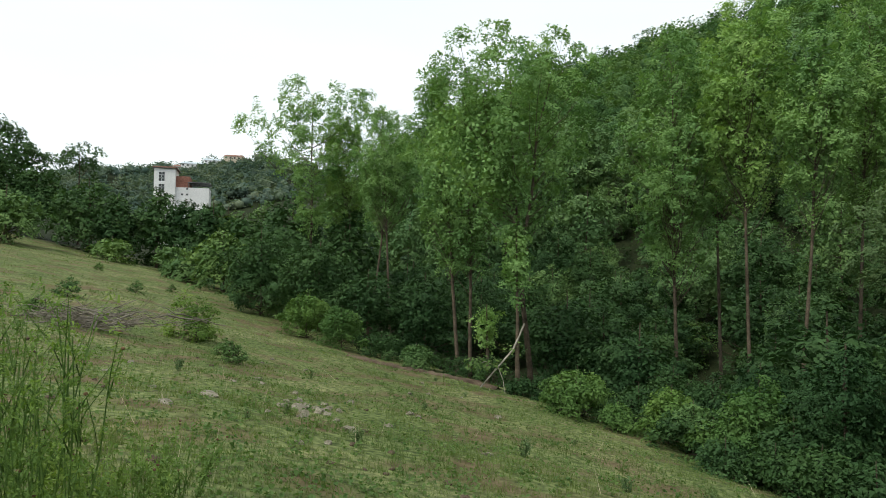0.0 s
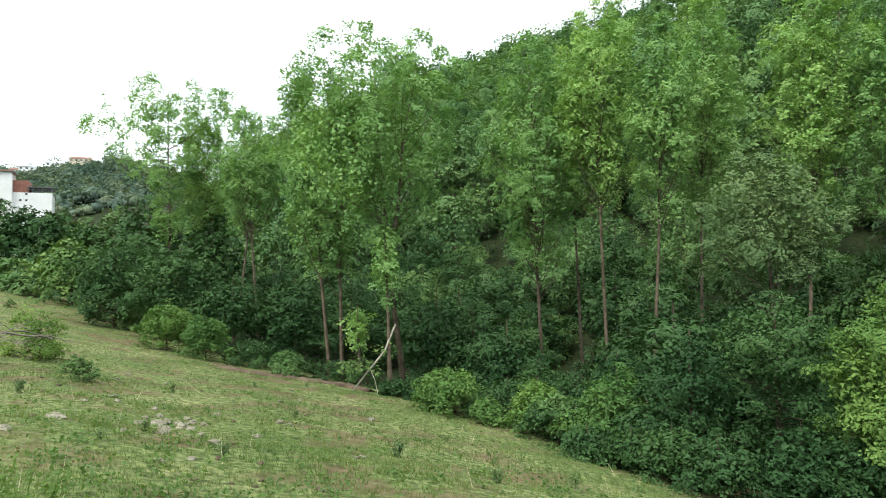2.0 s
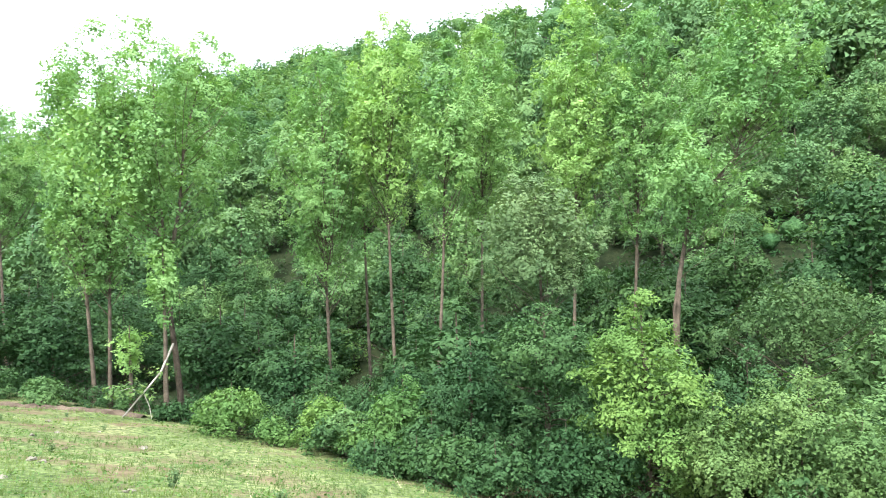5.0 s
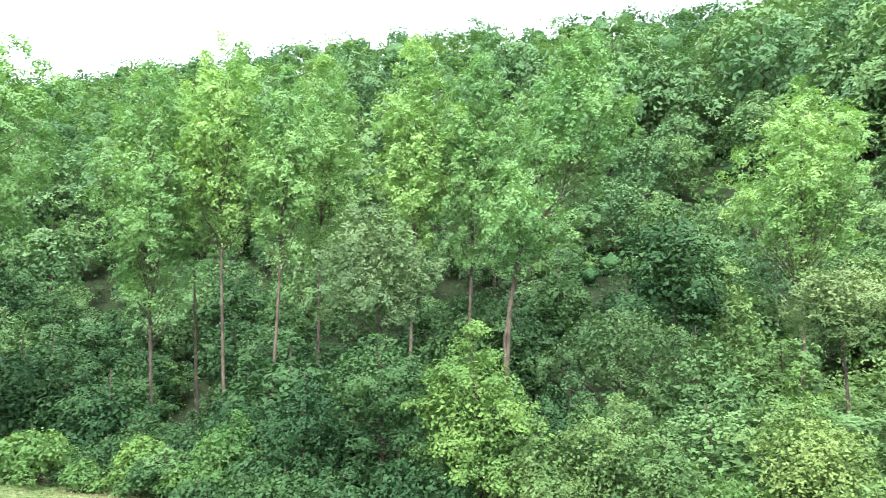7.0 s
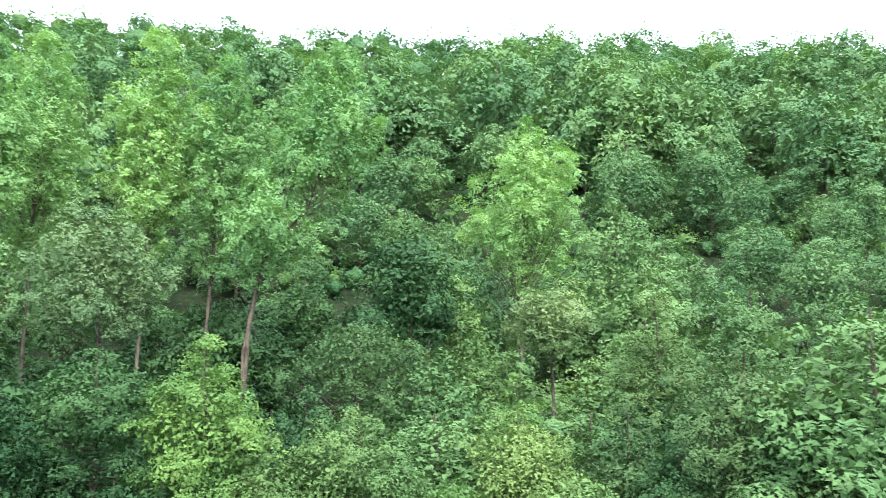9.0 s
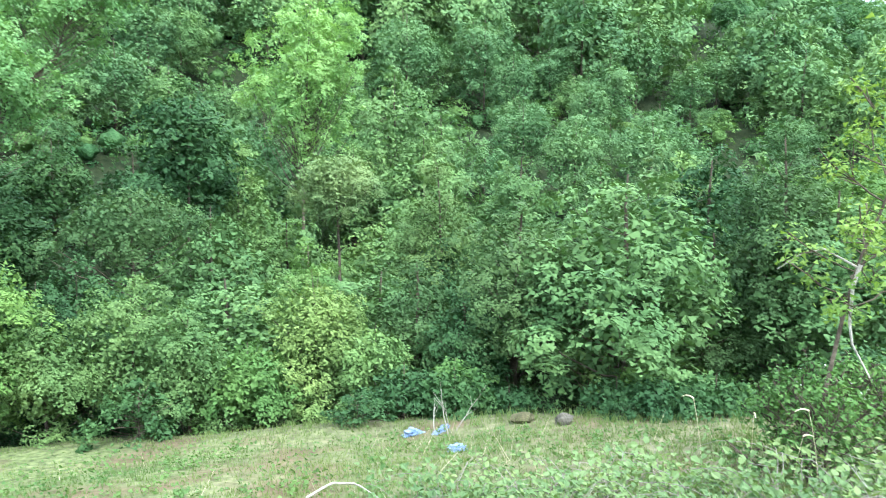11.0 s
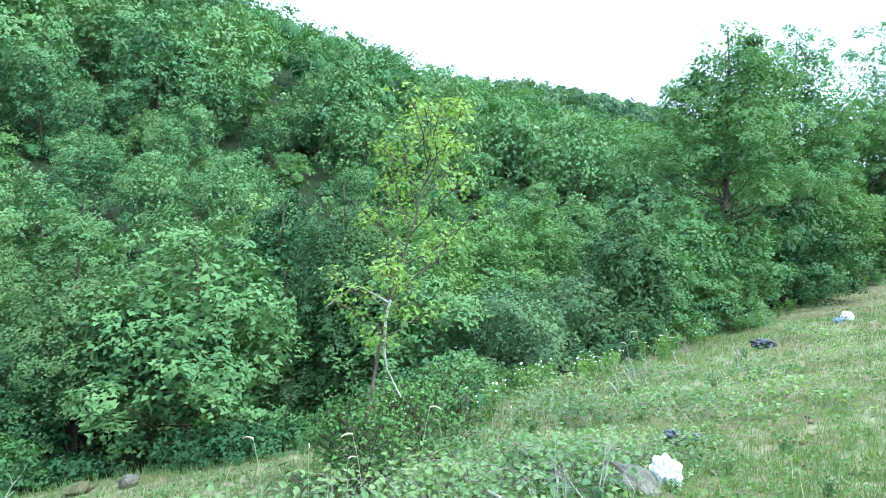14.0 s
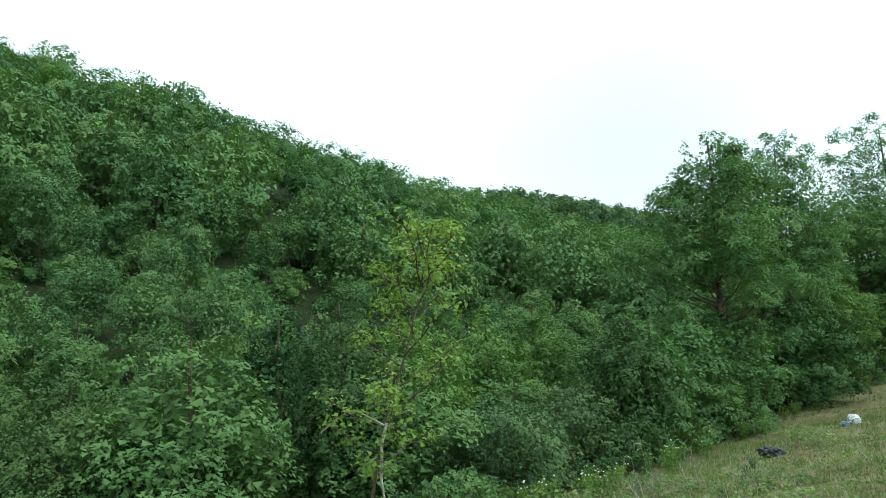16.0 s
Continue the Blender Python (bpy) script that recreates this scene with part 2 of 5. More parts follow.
def ground_material():
    m, nodes, links = node_material("meadow_and_shaded_litter")
    turf = ramp(nodes, links, noise_value(nodes, links, 0.55, 6.0), ((0.30, (0.084, 0.126, 0.042)), (0.52, (0.138, 0.178, 0.070)), (0.70, (0.205, 0.212, 0.108))))
    tuft = ramp(nodes, links, noise_value(nodes, links, 9.0, 8.0), ((0.36, (0.30, 0.40, 0.28)), (0.64, (1.4, 1.35, 1.25))))
    turf = blend(nodes, links, turf, tuft, 1.0, "MULTIPLY")
    bare = ramp(nodes, links, noise_value(nodes, links, 4.0, 8.0), ((0.3, (0.085, 0.060, 0.035)), (0.7, (0.175, 0.130, 0.080))))
    spots = ramp(nodes, links, noise_value(nodes, links, 0.9, 8.0), ((0.49, (0, 0, 0)), (0.64, (0.85, 0.85, 0.85))))
    dry = nodes.new("ShaderNodeAttribute")
    dry.attribute_name = "dry"
    straw = ramp(nodes, links, noise_value(nodes, links, 5.0, 8.0), ((0.3, (0.095, 0.085, 0.048)), (0.55, (0.16, 0.15, 0.085)), (0.75, (0.25, 0.22, 0.14))))
    turf = blend(nodes, links, turf, straw, dry.outputs["Fac"])
    meadow = blend(nodes, links, turf, bare, spots)
    # Woodland litter, near black: the shade under the trees is in its colour.
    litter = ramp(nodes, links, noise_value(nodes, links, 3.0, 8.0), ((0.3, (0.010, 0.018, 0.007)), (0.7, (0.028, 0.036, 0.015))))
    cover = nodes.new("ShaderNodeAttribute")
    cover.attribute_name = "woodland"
    b = nodes.new("ShaderNodeBsdfPrincipled")
    b.inputs["Roughness"].default_value, b.inputs["Specular IOR Level"].default_value = 0.95, 0.08
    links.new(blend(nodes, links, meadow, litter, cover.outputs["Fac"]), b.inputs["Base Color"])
    relief = nodes.new("ShaderNodeBump")
    relief.inputs["Strength"].default_value, relief.inputs["Distance"].default_value = 0.7, 0.06
    links.new(noise_value(nodes, links, 9.0, 8.0), relief.inputs["Height"])
    links.new(relief.outputs[0], b.inputs["Normal"])
    links.new(b.outputs[0], nodes.new("ShaderNodeOutputMaterial").inputs["Surface"])
    return m


MEADOW = ground_material()

# ---- the lie of the land: u runs down the meadow and up the far hill, v along the valley to the left ----
DOWN = radians(-65.0)
UX, UY, VX, VY = -math.sin(DOWN), math.cos(DOWN), -math.sin(DOWN + math.pi / 2), math.cos(DOWN + math.pi / 2)
RIDGE, FAR_RISE = 130.0, 89.5


def to_uv(x, y):
    return x * UX + y * UY, x * VX + y * VY


def to_xy(u, v):
    return u * UX + v * VX, u * UY + v * VY


def ease(a, b, x):
    t = np.clip((x - a) / (b - a), 0, 1)
    return t * t * (3 - 2 * t)


def meadow_edge(v):
    return np.interp(v, (-60, -45, -34, -28, -20, -14, -10, -7.7, -6, -4, -2, 0.8, 3, 20, 33, 52, 62), (6.0, 7.0, 8.4, 8.5, 8.2, 7.5, 7.1, 6.7, 6.9, 8.1, 9.2, 9.7, 10.4, 10.4, 8.2, 6.8, 5.5))


def land(u, v):
    """Height of the ground."""
    u, v = np.asarray(u, float), np.asarray(v, float)
    soft = lambda x: 0.5 * (x + np.sqrt(x * x + 16.0))
    rise = 0.06 * soft(v - 25) + 0.05 * soft(-v - 25) - 0.018
    rise = np.minimum(rise, 12)
    edge = meadow_edge(v)
    hold = np.minimum(u, edge)
    slope = -0.2 * np.maximum(hold, -30) + 9 * ease(-30, -200, hold) + rise
    past = np.maximum(u - edge, 0)
    gully = slope - 2.6 * ease(0, 8, past) - 0.04 * np.minimum(past, 12)
    crest = np.interp(v, (-420, -300, -220, -167, -139, -88, -50, 0, 58, 155, 346, 430, 560), (0, 0, 8, 18.5, 24.5, 35, 44.5, 48.6, 51.4, 52, 49, 40, 10))
    climb = np.clip((u - 23) / (RIDGE - 23), 0, 1)
    hill = (crest + 4) * climb ** 1.12 - 10 * ease(RIDGE, 260, u)
    second = np.interp(v, (-520, -402, -315, -268, -227, -170, -110), (62, 62, 60, 55, 46, 25, 0)) * np.exp(-((u - 205) / 42) ** 2)
    x, y = to_xy(u, v)
    far = FAR_RISE * np.exp(-((x + 235) / 260) ** 2 - ((y - 700) / 170) ** 2)
    bumps = 0.05 * np.sin(1.3 * u + 0.7 * v) * np.sin(0.9 * v - 0.4 * u) + 0.10 * np.sin(0.31 * u + 1.0) * np.sin(0.27 * v)
    return gully + hill * ease(20, 28, u) + second + far + bumps * ease(2.0, 8.0, np.hypot(u, v))


def land_xy(x, y):
    return float(land(*to_uv(x, y)))


def build_ground():
    us = np.concatenate([np.linspace(-3000, -60, 14), np.arange(-56, -6, 2.0), np.arange(-6, 32, 0.7), np.arange(32, 60, 2.0), np.arange(60, 280, 6.0), np.linspace(290, 4000, 40)])
    vs = np.concatenate([np.linspace(-3000, -440, 14), np.arange(-430, -70, 9.0), np.arange(-70, -26, 1.5), np.arange(-26, 36, 0.7), np.arange(36, 90, 1.5), np.arange(90, 460, 9.0), np.linspace(470, 4000, 40)])
    uu, vv = np.meshgrid(us, vs, indexing="ij")
    x, y = to_xy(uu, vv)
    z = land(uu, vv)
    n, k = len(us), len(vs)
    index = np.arange(n * k).reshape(n, k)
    quads = np.stack([index[:-1, :-1], index[1:, :-1], index[1:, 1:], index[:-1, 1:]], -1).reshape(-1, 4)
    me = mesh_from(np.stack([x, y, z], -1).reshape(-1, 3), quads, MEADOW, smooth=True)
    me.name = "ground"
    # 1 where the litter with its painted shade lies
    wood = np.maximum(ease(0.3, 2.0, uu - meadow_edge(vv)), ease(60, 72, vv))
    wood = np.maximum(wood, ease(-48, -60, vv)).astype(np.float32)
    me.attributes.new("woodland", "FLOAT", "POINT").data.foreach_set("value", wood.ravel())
    dryness = (0.12 + 0.7 * ease(9, -6, vv)).astype(np.float32)
    me.attributes.new("dry", "FLOAT", "POINT").data.foreach_set("value", dryness.ravel())
    return tagged(new("ground", me), "grazed meadow slope running down into a wooded gully", "ground", kind="structure")


# ---- mesh helpers ----
def mesh_from(points, quads, material, smooth=False):
    """A mesh of quads or triangles from arrays."""
    points, quads = np.asarray(points, np.float32), np.asarray(quads, np.int32)
    me = bpy.data.meshes.new("mesh")
    n, k = quads.shape
    me.vertices.add(len(points))
    me.vertices.foreach_set("co", points.ravel())
    me.loops.add(n * k)
    me.loops.foreach_set("vertex_index", quads.ravel())
    me.polygons.add(n)
    me.polygons.foreach_set("loop_start", np.arange(0, n * k, k, dtype=np.int32))
    me.polygons.foreach_set("use_smooth", np.full(n, smooth))
    me.update(calc_edges=True)
    me.materials.append(material)
    return me


def part(name, me, parent, label=""):
    me.name = name
    ob = new(name, me)
    ob.parent = parent
    return tagged(ob, label)


def shape_part(name, bm, material, parent, label="", smooth=False):
    """Links a bmesh as one part."""
    me = bpy.data.meshes.new(name)
    bm.to_mesh(me)
    bm.free()
    me.materials.append(material)
    if smooth:
        me.polygons.foreach_set("use_smooth", np.full(len(me.polygons), True))
    ob = new(name, me)
    ob.parent = parent
    return tagged(ob, label)


def unit(a):
    return a / np.maximum(np.linalg.norm(a, axis=-1, keepdims=True), 1e-9)


def tube_mesh(tubes, material):
    """Tapered round tubes, each a row of points with a first and a last radius, in one mesh."""
    points, quads, start = [], [], 0
    for path, r0, r1, sides in tubes:
        path = np.asarray(path, float)
        n = len(path)
        along = unit(np.gradient(path, axis=0))
        side = unit(np.cross(along, np.where(np.abs(along[:, 2:3]) > 0.9, (1.0, 0, 0), (0, 0, 1.0))))
        other = np.cross(along, side)
        a = np.arange(sides) * 2 * math.pi / sides
        r = np.linspace(r0, r1, n)[:, None, None]
        ring = path[:, None] + r * (np.cos(a)[None, :, None] * side[:, None] + np.sin(a)[None, :, None] * other[:, None])
        points.append(ring.reshape(-1, 3))
        i = np.arange(n * sides).reshape(n, sides)
        j = np.roll(i, -1, axis=1)
        quads.append(np.stack([i[:-1], j[:-1], j[1:], i[1:]], -1).reshape(-1, 4) + start)
        start += n * sides
    return mesh_from(np.concatenate(points), np.concatenate(quads), material, smooth=True)


def leaf_points(rng, centres, ways, size, breadth=0.62, up=0.55, droop=0.0, wild=0.5):
    """Three-cornered leaves at the centres, turned out along ways and up."""
    n = len(centres)
    normal = unit(rng.normal(size=(n, 3)) * wild + ways * 0.95 + np.array((0, 0, up * 1.6)))
    along = rng.normal(size=(n, 3)) + ways * 0.15 - np.array((0, 0, droop))
    along = unit(along - normal * (along * normal).sum(-1, keepdims=True))
    across = np.cross(normal, along)
    s = (size * rng.uniform(0.65, 1.35, n))[:, None]
    low = centres - along * s * 0.42
    return np.stack([low + across * s * breadth * 0.62, centres + along * s * 0.62, low - across * s * breadth * 0.62], 1).reshape(-1, 3)


def leaves_mesh(corners, material):
    return mesh_from(corners, np.arange(len(corners)).reshape(-1, 3), material)


# ---- growing trees ----
PROFILES = {"round": lambda f: math.sqrt(max(0.06, 1 - (1.9 * f - 0.8) ** 2)), "spire": lambda f: min(0.55 + 1.5 * f, 1.0, 1.28 - 1.08 * f),
            "vase": lambda f: 0.55 + 0.55 * f if f < 0.7 else 0.94 * math.sqrt(max(0.05, 1 - ((f - 0.7) / 0.32) ** 2)), "dome": lambda f: math.sqrt(max(0.08, 1 - 0.9 * f * f))}


def grow(rng, height, girth, first, reach, rise, limbs, profile="round", lean=(0, 0), sway=0.012, twigs=5, stem=None, swing=0.0, bare=False):
    """Stem, limbs and twigs as tubes, and the places where leaves sit with the way that they face, as long as the limb's share."""
    steps = np.linspace(0, 1, 10)
    if stem is None:
        stem = np.stack([lean[0] * steps ** 1.4 * height, lean[1] * steps ** 1.4 * height, steps * height], -1)
        stem[1:, :2] += np.cumsum(rng.normal(0, sway * height / 3, (9, 2)), 0)
        stem[0, 2] -= 0.35
    stem = np.asarray(stem, float)
    f_stem = np.linspace(0, 1, len(stem))
    tubes, spots, ways, share = [(stem, girth, girth * 0.22, 8)], [], [], []
    shape = PROFILES[profile]
    for i in range(limbs):
        g = (i + rng.uniform(0.1, 0.9)) / limbs
        f = first + (0.985 - first) * g
        base = np.array([np.interp(f, f_stem, stem[:, k]) for k in range(3)])
        long = height * reach * shape(g) * rng.uniform(0.7, 1.2)
        turn = 2.4 * i + rng.normal(0, 0.4) + swing
        tilt = rise + (0.55 if profile != "dome" else 0.9) * (g - 0.4) + rng.normal(0, 0.14)
        way = np.array((math.cos(turn) * math.cos(tilt), math.sin(turn) * math.cos(tilt), math.sin(tilt)))
        s = np.linspace(0, 1, 6)[:, None]
        limb = base + way * long * s + np.array((0, 0, 0.16 * long)) * s * s
        limb[1:] += np.cumsum(rng.normal(0, 0.03 * long, (5, 3)), 0)
        thick = max(girth * (1 - 0.9 * f) * 0.45, 0.012 * long)
        tubes.append((limb if not bare else limb[::2], thick, 0.006, 4 if not bare else 3))
        out = unit(way * (1, 1, 0.4))
        for q in np.linspace(0.35, 1, 5):
            spots.append(np.array([np.interp(q, np.linspace(0, 1, 6), limb[:, k]) for k in range(3)]))
            ways.append(out)
            share.append(long)
        for j in range(twigs):
            q = rng.uniform(0.25, 1.0)
            p = np.array([np.interp(q, np.linspace(0, 1, 6), limb[:, k]) for k in range(3)])
            w = unit(way * 0.6 + rng.normal(0, 0.75, 3) + np.array((0, 0, 0.2)))
            twig = p + w * (long * 0.34 * (1.25 - 0.6 * q) * rng.uniform(0.6, 1.2)) * np.linspace(0, 1, 2)[:, None]
            if not bare:
                tubes.append((twig, 0.006 + 0.004 * long, 0.003, 3))
            for q2 in (0.45, 0.75, 1.0):
                spots.append(p + (twig[-1] - p) * q2)
                ways.append(w)
                share.append(long)
    ways = np.array(ways) * (np.array(share) / max(share))[:, None]
    return tubes, np.array(spots), ways


def foliage(rng, spots, ways, count, size, loose, breadth=0.62, up=0.55, droop=0.0, even=0.8, clumps=0.13, flat=0.62, dense=0.0):
    """Leaves in layered clumps at some of the spots; long limbs carry more, the clumps differ in size and hold larger leaves inside."""
    reach = np.linalg.norm(ways, axis=1) ** 1.3 + 0.02
    n = max(12, int(len(spots) * clumps))
    chosen = rng.choice(len(spots), n, replace=False, p=reach / reach.sum()) if n < len(spots) else np.arange(len(spots))
    big = rng.uniform(0.65, 1.35, len(chosen))
    weight = rng.gamma(even * 3, 1.0, len(chosen)) * big ** 2 + 0.02
    pick = rng.choice(len(chosen), count, p=weight / weight.sum())
    ball = unit(rng.normal(size=(count, 3)) + (0, 0, 0.25))
    inside = np.arange(count) < count * dense
    depth = np.where(inside, 0.55 * rng.uniform(0, 1, count) ** 0.5, rng.uniform(0, 1, count) ** 0.28)
    off = ball * (depth * loose * big[pick])[:, None] * np.array((1, 1, flat))
    off[:, 2] -= np.where(inside, 0.22 * loose * flat, 0)
    return leaf_points(rng, spots[chosen][pick] + off, ball * 0.9 + unit(ways[chosen][pick]) * 0.25, np.where(inside, size * 1.75, size), breadth, up, droop)


def plant(name, seed, height, girth, leaf, bark, label, category, group="", count=5000, size=0.17, loose=0.35, up=0.30, droop=0.0, stem_name="trunk", leaf_name="crown", extra=(), even=0.9, clumps=0.19, flat=0.55, dense=0.13, **kw):
    """One tree or shrub at the world's origin: an empty at its foot, its wood and its leaves."""
    rng = np.random.default_rng(seed)
    tubes, spots, ways = grow(rng, height, girth, **kw)
    for more in extra:
        t2, s2, w2 = grow(rng, **more)
        tubes, spots, ways = tubes + t2, np.concatenate([spots, s2]), np.concatenate([ways, w2])
    thing = tagged(new(name), label, category, group)
    part(stem_name, tube_mesh(tubes, bark), thing)
    part(leaf_name, leaves_mesh(foliage(rng, spots, ways, count, size, loose, up=up, droop=droop, even=even, clumps=clumps, flat=flat, dense=dense), leaf), thing)
    return thing


EYE = 1.6


def spot(yaw, away):
    """The point of the ground that lies in that direction from the middle of the path."""
    ox, oy = (-0.10, 0.15) if yaw < -78 else (0, 0)
    x, y = ox - math.sin(radians(yaw)) * away, oy + math.cos(radians(yaw)) * away
    return x, y, land_xy(x, y)


def beyond(yaw, away, width):
    """Moves a plant behind the rim of the slope, as large to the eye as before."""
    rim = float(np.interp(yaw, (-152, -147, -141, -138, -135, -130, -127, -123, -119, -114, -112), (50, 43, 34, 29.5, 24, 20, 16.6, 14.4, 12.9, 10.6, 0))) + 1.5
    return (away, width) if away >= rim or yaw > -112 else (rim, width * rim / away)


# widths of crowns from their lowest leaves (0) to their tops (1)
FORMS = {"spire": ((0, 0.12, 0.35, 0.6, 0.8, 0.93, 1), (0.30, 0.62, 0.95, 1.0, 0.74, 0.42, 0.10)),
         "fan": ((0, 0.2, 0.4, 0.6, 0.8, 0.93, 1), (0.20, 0.46, 0.76, 0.95, 1.0, 0.90, 0.66)),
         "round": ((0, 0.15, 0.4, 0.65, 0.85, 1), (0.50, 0.84, 1.0, 0.88, 0.56, 0.14)),
         "dome": ((0, 0.2, 0.5, 0.75, 0.92, 1), (0.86, 1.0, 0.94, 0.70, 0.38, 0.12))}


def plain_stem(rng, height, sway=0.012, lean=(0.0, 0.0)):
    s = np.linspace(0, 1, 10)
    stem = np.stack([lean[0] * s ** 1.3, lean[1] * s ** 1.3, s * height], -1)
    stem[1:, :2] += np.cumsum(rng.normal(0, sway * height / 3, (9, 2)), 0)
    stem[0, 2] = -0.35
    return stem


def along_stem(stem, z):
    """The point of a stem at that height."""
    return np.stack([np.interp(z, stem[:, 2], stem[:, k]) for k in (0, 1)] + [np.asarray(z, float)], -1)


def limbs(rng, stems, height, width, bottom, form, lump, rise, girth, fill=1.25, wood=1.0, spread=0.10, sides=3):
    """Limbs that rise from the stems to rounded masses of leaves, spread unevenly through the crown."""
    places, widths = FORMS[form]
    deep = height - bottom
    n = int(np.clip(fill * 0.75 * width * deep / lump ** 2, 14, 300))
    grid = np.linspace(0, 1, 200)
    share = np.cumsum(np.interp(grid, places, widths) + 0.25)
    f = np.interp(rng.uniform(0, 1, n), share / share[-1], grid)
    a = 2.39996 * np.arange(n) + rng.normal(0, 0.5, n)
    wide = np.interp(f, places, widths)
    p = rng.uniform(0, 6.28, 4)
    bulge = 1 + 0.20 * np.sin(2 * a + p[0] + 3 * f) + 0.14 * np.sin(3 * a + p[1] - 7 * f) + 0.10 * np.sin(9 * f + p[2] + a)
    z = bottom + f * (deep - 1.05 * lump)
    size = lump * rng.uniform(0.6, 1.35, n) * (0.62 + 0.38 * wide)
    reach = np.sqrt(rng.uniform(spread, 1, n)) * bulge * np.maximum(width / 2 * wide - 0.6 * size, 0.04)
    middle = np.mean([along_stem(stem, z) for stem in stems], axis=0)
    hearts = middle + np.stack([np.cos(a) * reach, np.sin(a) * reach, rng.normal(0, 0.04, n) * deep * 0.3], -1)
    tubes = [(np.stack([np.interp(np.linspace(0, 0.9, 10), np.linspace(0, 1, len(stem)), stem[:, k]) for k in range(3)], -1), girth, girth * 0.16, 8) for stem in stems]
    s = np.linspace(0, 1, 5)[:, None]
    out = np.empty((n, 3))
    for i in range(n):
        own = min((along_stem(stem, z[i]) for stem in stems), key=lambda q: np.hypot(*(q - hearts[i])[:2]))
        stem = min(stems, key=lambda st: np.hypot(*(along_stem(st, z[i]) - hearts[i])[:2]))
        far = np.hypot(*(own - hearts[i])[:2])
        low = max(z[i] - rise * far - 0.35 * lump, 0.55 * bottom, 0.1)
        foot = along_stem(stem, min(low, z[i]))
        turn = foot * 0.45 + hearts[i] * 0.55 - (0, 0, 0.22 * (hearts[i][2] - foot[2]))
        limb = foot * (1 - s) ** 2 + 2 * turn * s * (1 - s) + hearts[i] * s * s
        limb[1:4] += rng.normal(0, 0.035, (3, 3)) * far
        out[i] = (hearts[i] - own) / max(far, 0.05) * min(1.0, 2 * far / width)
        if rng.random() > wood:
            continue
        thick = max(girth * (1 - 0.85 * low / height) * 0.42 * min(1.0, far / (width * 0.4)) ** 0.6, 0.007)
        tubes.append((limb, thick, 0.004, sides))
    return tubes, hearts, size, out


def leaves_on(rng, hearts, bulk, out, count, size, flat, depth=0.30, sprigs=0.12, each=20, loose=0.30):
    """Where leaves sit and how they face: in small bent sprays round the outer and upper side of each mass, some sprays standing out from it."""
    n = max(8, count // each)
    weight = bulk ** 2 * rng.gamma(5.0, 0.2, len(bulk))
    pick = rng.choice(len(bulk), n, p=weight / weight.sum())
    way = unit(rng.normal(size=(n, 3)) + (0, 0, 0.42) + out[pick] * 0.45)
    deep = rng.uniform(0, 1, n) ** depth * np.where(rng.random(n) < sprigs, rng.uniform(1.0, 1.4, n), 1.0)
    middle = hearts[pick] + way * (deep * bulk[pick])[:, None] * (1, 1, flat)
    face = unit(way * 0.62 + out[pick] * 0.25 + (0, 0, 0.55) + rng.normal(0, loose, (n, 3)))
    wide = 2.3 * size * rng.uniform(0.7, 1.4, n)
    own = rng.integers(0, n, count)
    flung = rng.normal(size=(count, 3))
    flung = unit(flung - face[own] * (flung * face[own]).sum(-1, keepdims=True))
    q = np.sqrt(rng.uniform(0, 1, count))
    centres = middle[own] + flung * (q * wide[own])[:, None] - face[own] * (0.35 * q * q * wide[own])[:, None] + rng.normal(0, 0.12, (count, 3)) * wide[own][:, None]
    return centres, face[own] + flung * 0.3 * q[:, None]


def tree(name, seed, height, width, bottom, leaf, label, category, group, form="round", size=0.085, cover=0.32, lump=0.5, rise=0.5, girth=0.09, flat=0.72,
         bark=None, stem_name="trunk", leaf_name="crown", stems=None, lean=(0.0, 0.0), sway=0.012, fill=1.25, wood=0.4, more=(), loose=0.30, inner=0.31):
    """One tree or shrub at the world's origin, built at its true size: an empty at its foot, its wood and its leaves."""
    rng = np.random.default_rng(seed)
    tubes, corners = [], []
    for own in (dict(height=height, width=width, bottom=bottom, form=form, stems=stems or [plain_stem(rng, height, sway, lean)], girth=girth), *more):
        branches, hearts, bulk, out = limbs(rng, own["stems"], own["height"], own["width"], own["bottom"], own["form"], lump, rise, own["girth"], fill, wood, 0.30 if inner > 0.2 else 0.10)
        count = int(min(cover * 15.7 * (bulk ** 2).sum() / size ** 2, 56000))
        centres, ways = leaves_on(rng, hearts, bulk, out, count, size, flat, loose=loose)
        tubes += branches
        corners.append(leaf_points(rng, centres, ways, size, up=0.0, wild=0.24))
        if inner:
            # larger shaded leaves through the middle of the crown
            n, deep = int(inner * count), own["height"] - own["bottom"]
            mid = along_stem(own["stems"][0], own["bottom"] + 0.46 * deep)
            way = unit(rng.normal(size=(n, 3)))
            spots = mid + way * (0.70 * rng.uniform(0, 1, (n, 1)) ** 0.4) * (own["width"] / 2, own["width"] / 2, deep / 2)
            corners.append(leaf_points(rng, spots, way * 0.5, 1.6 * size, up=0.3, wild=0.6))
    thing = tagged(new(name), label, category, group)
    part(stem_name, tube_mesh(tubes, bark or BARK), thing)
    part(leaf_name, mesh_from(np.concatenate(corners), np.arange(sum(map(len, corners))).reshape(-1, 3), leaf), thing)
    return thing


def place(thing, yaw, away, turn=0.0, sink=0.1):
    x, y, z = spot(yaw, away)
    thing.matrix_basis = pose(x, y, z - sink, 0, 0, turn)
    return thing


def over(yaw, away, angle):
    """Height over the ground there of a line of sight at that angle."""
    return EYE + away * math.tan(radians(angle)) - spot(yaw, away)[2]


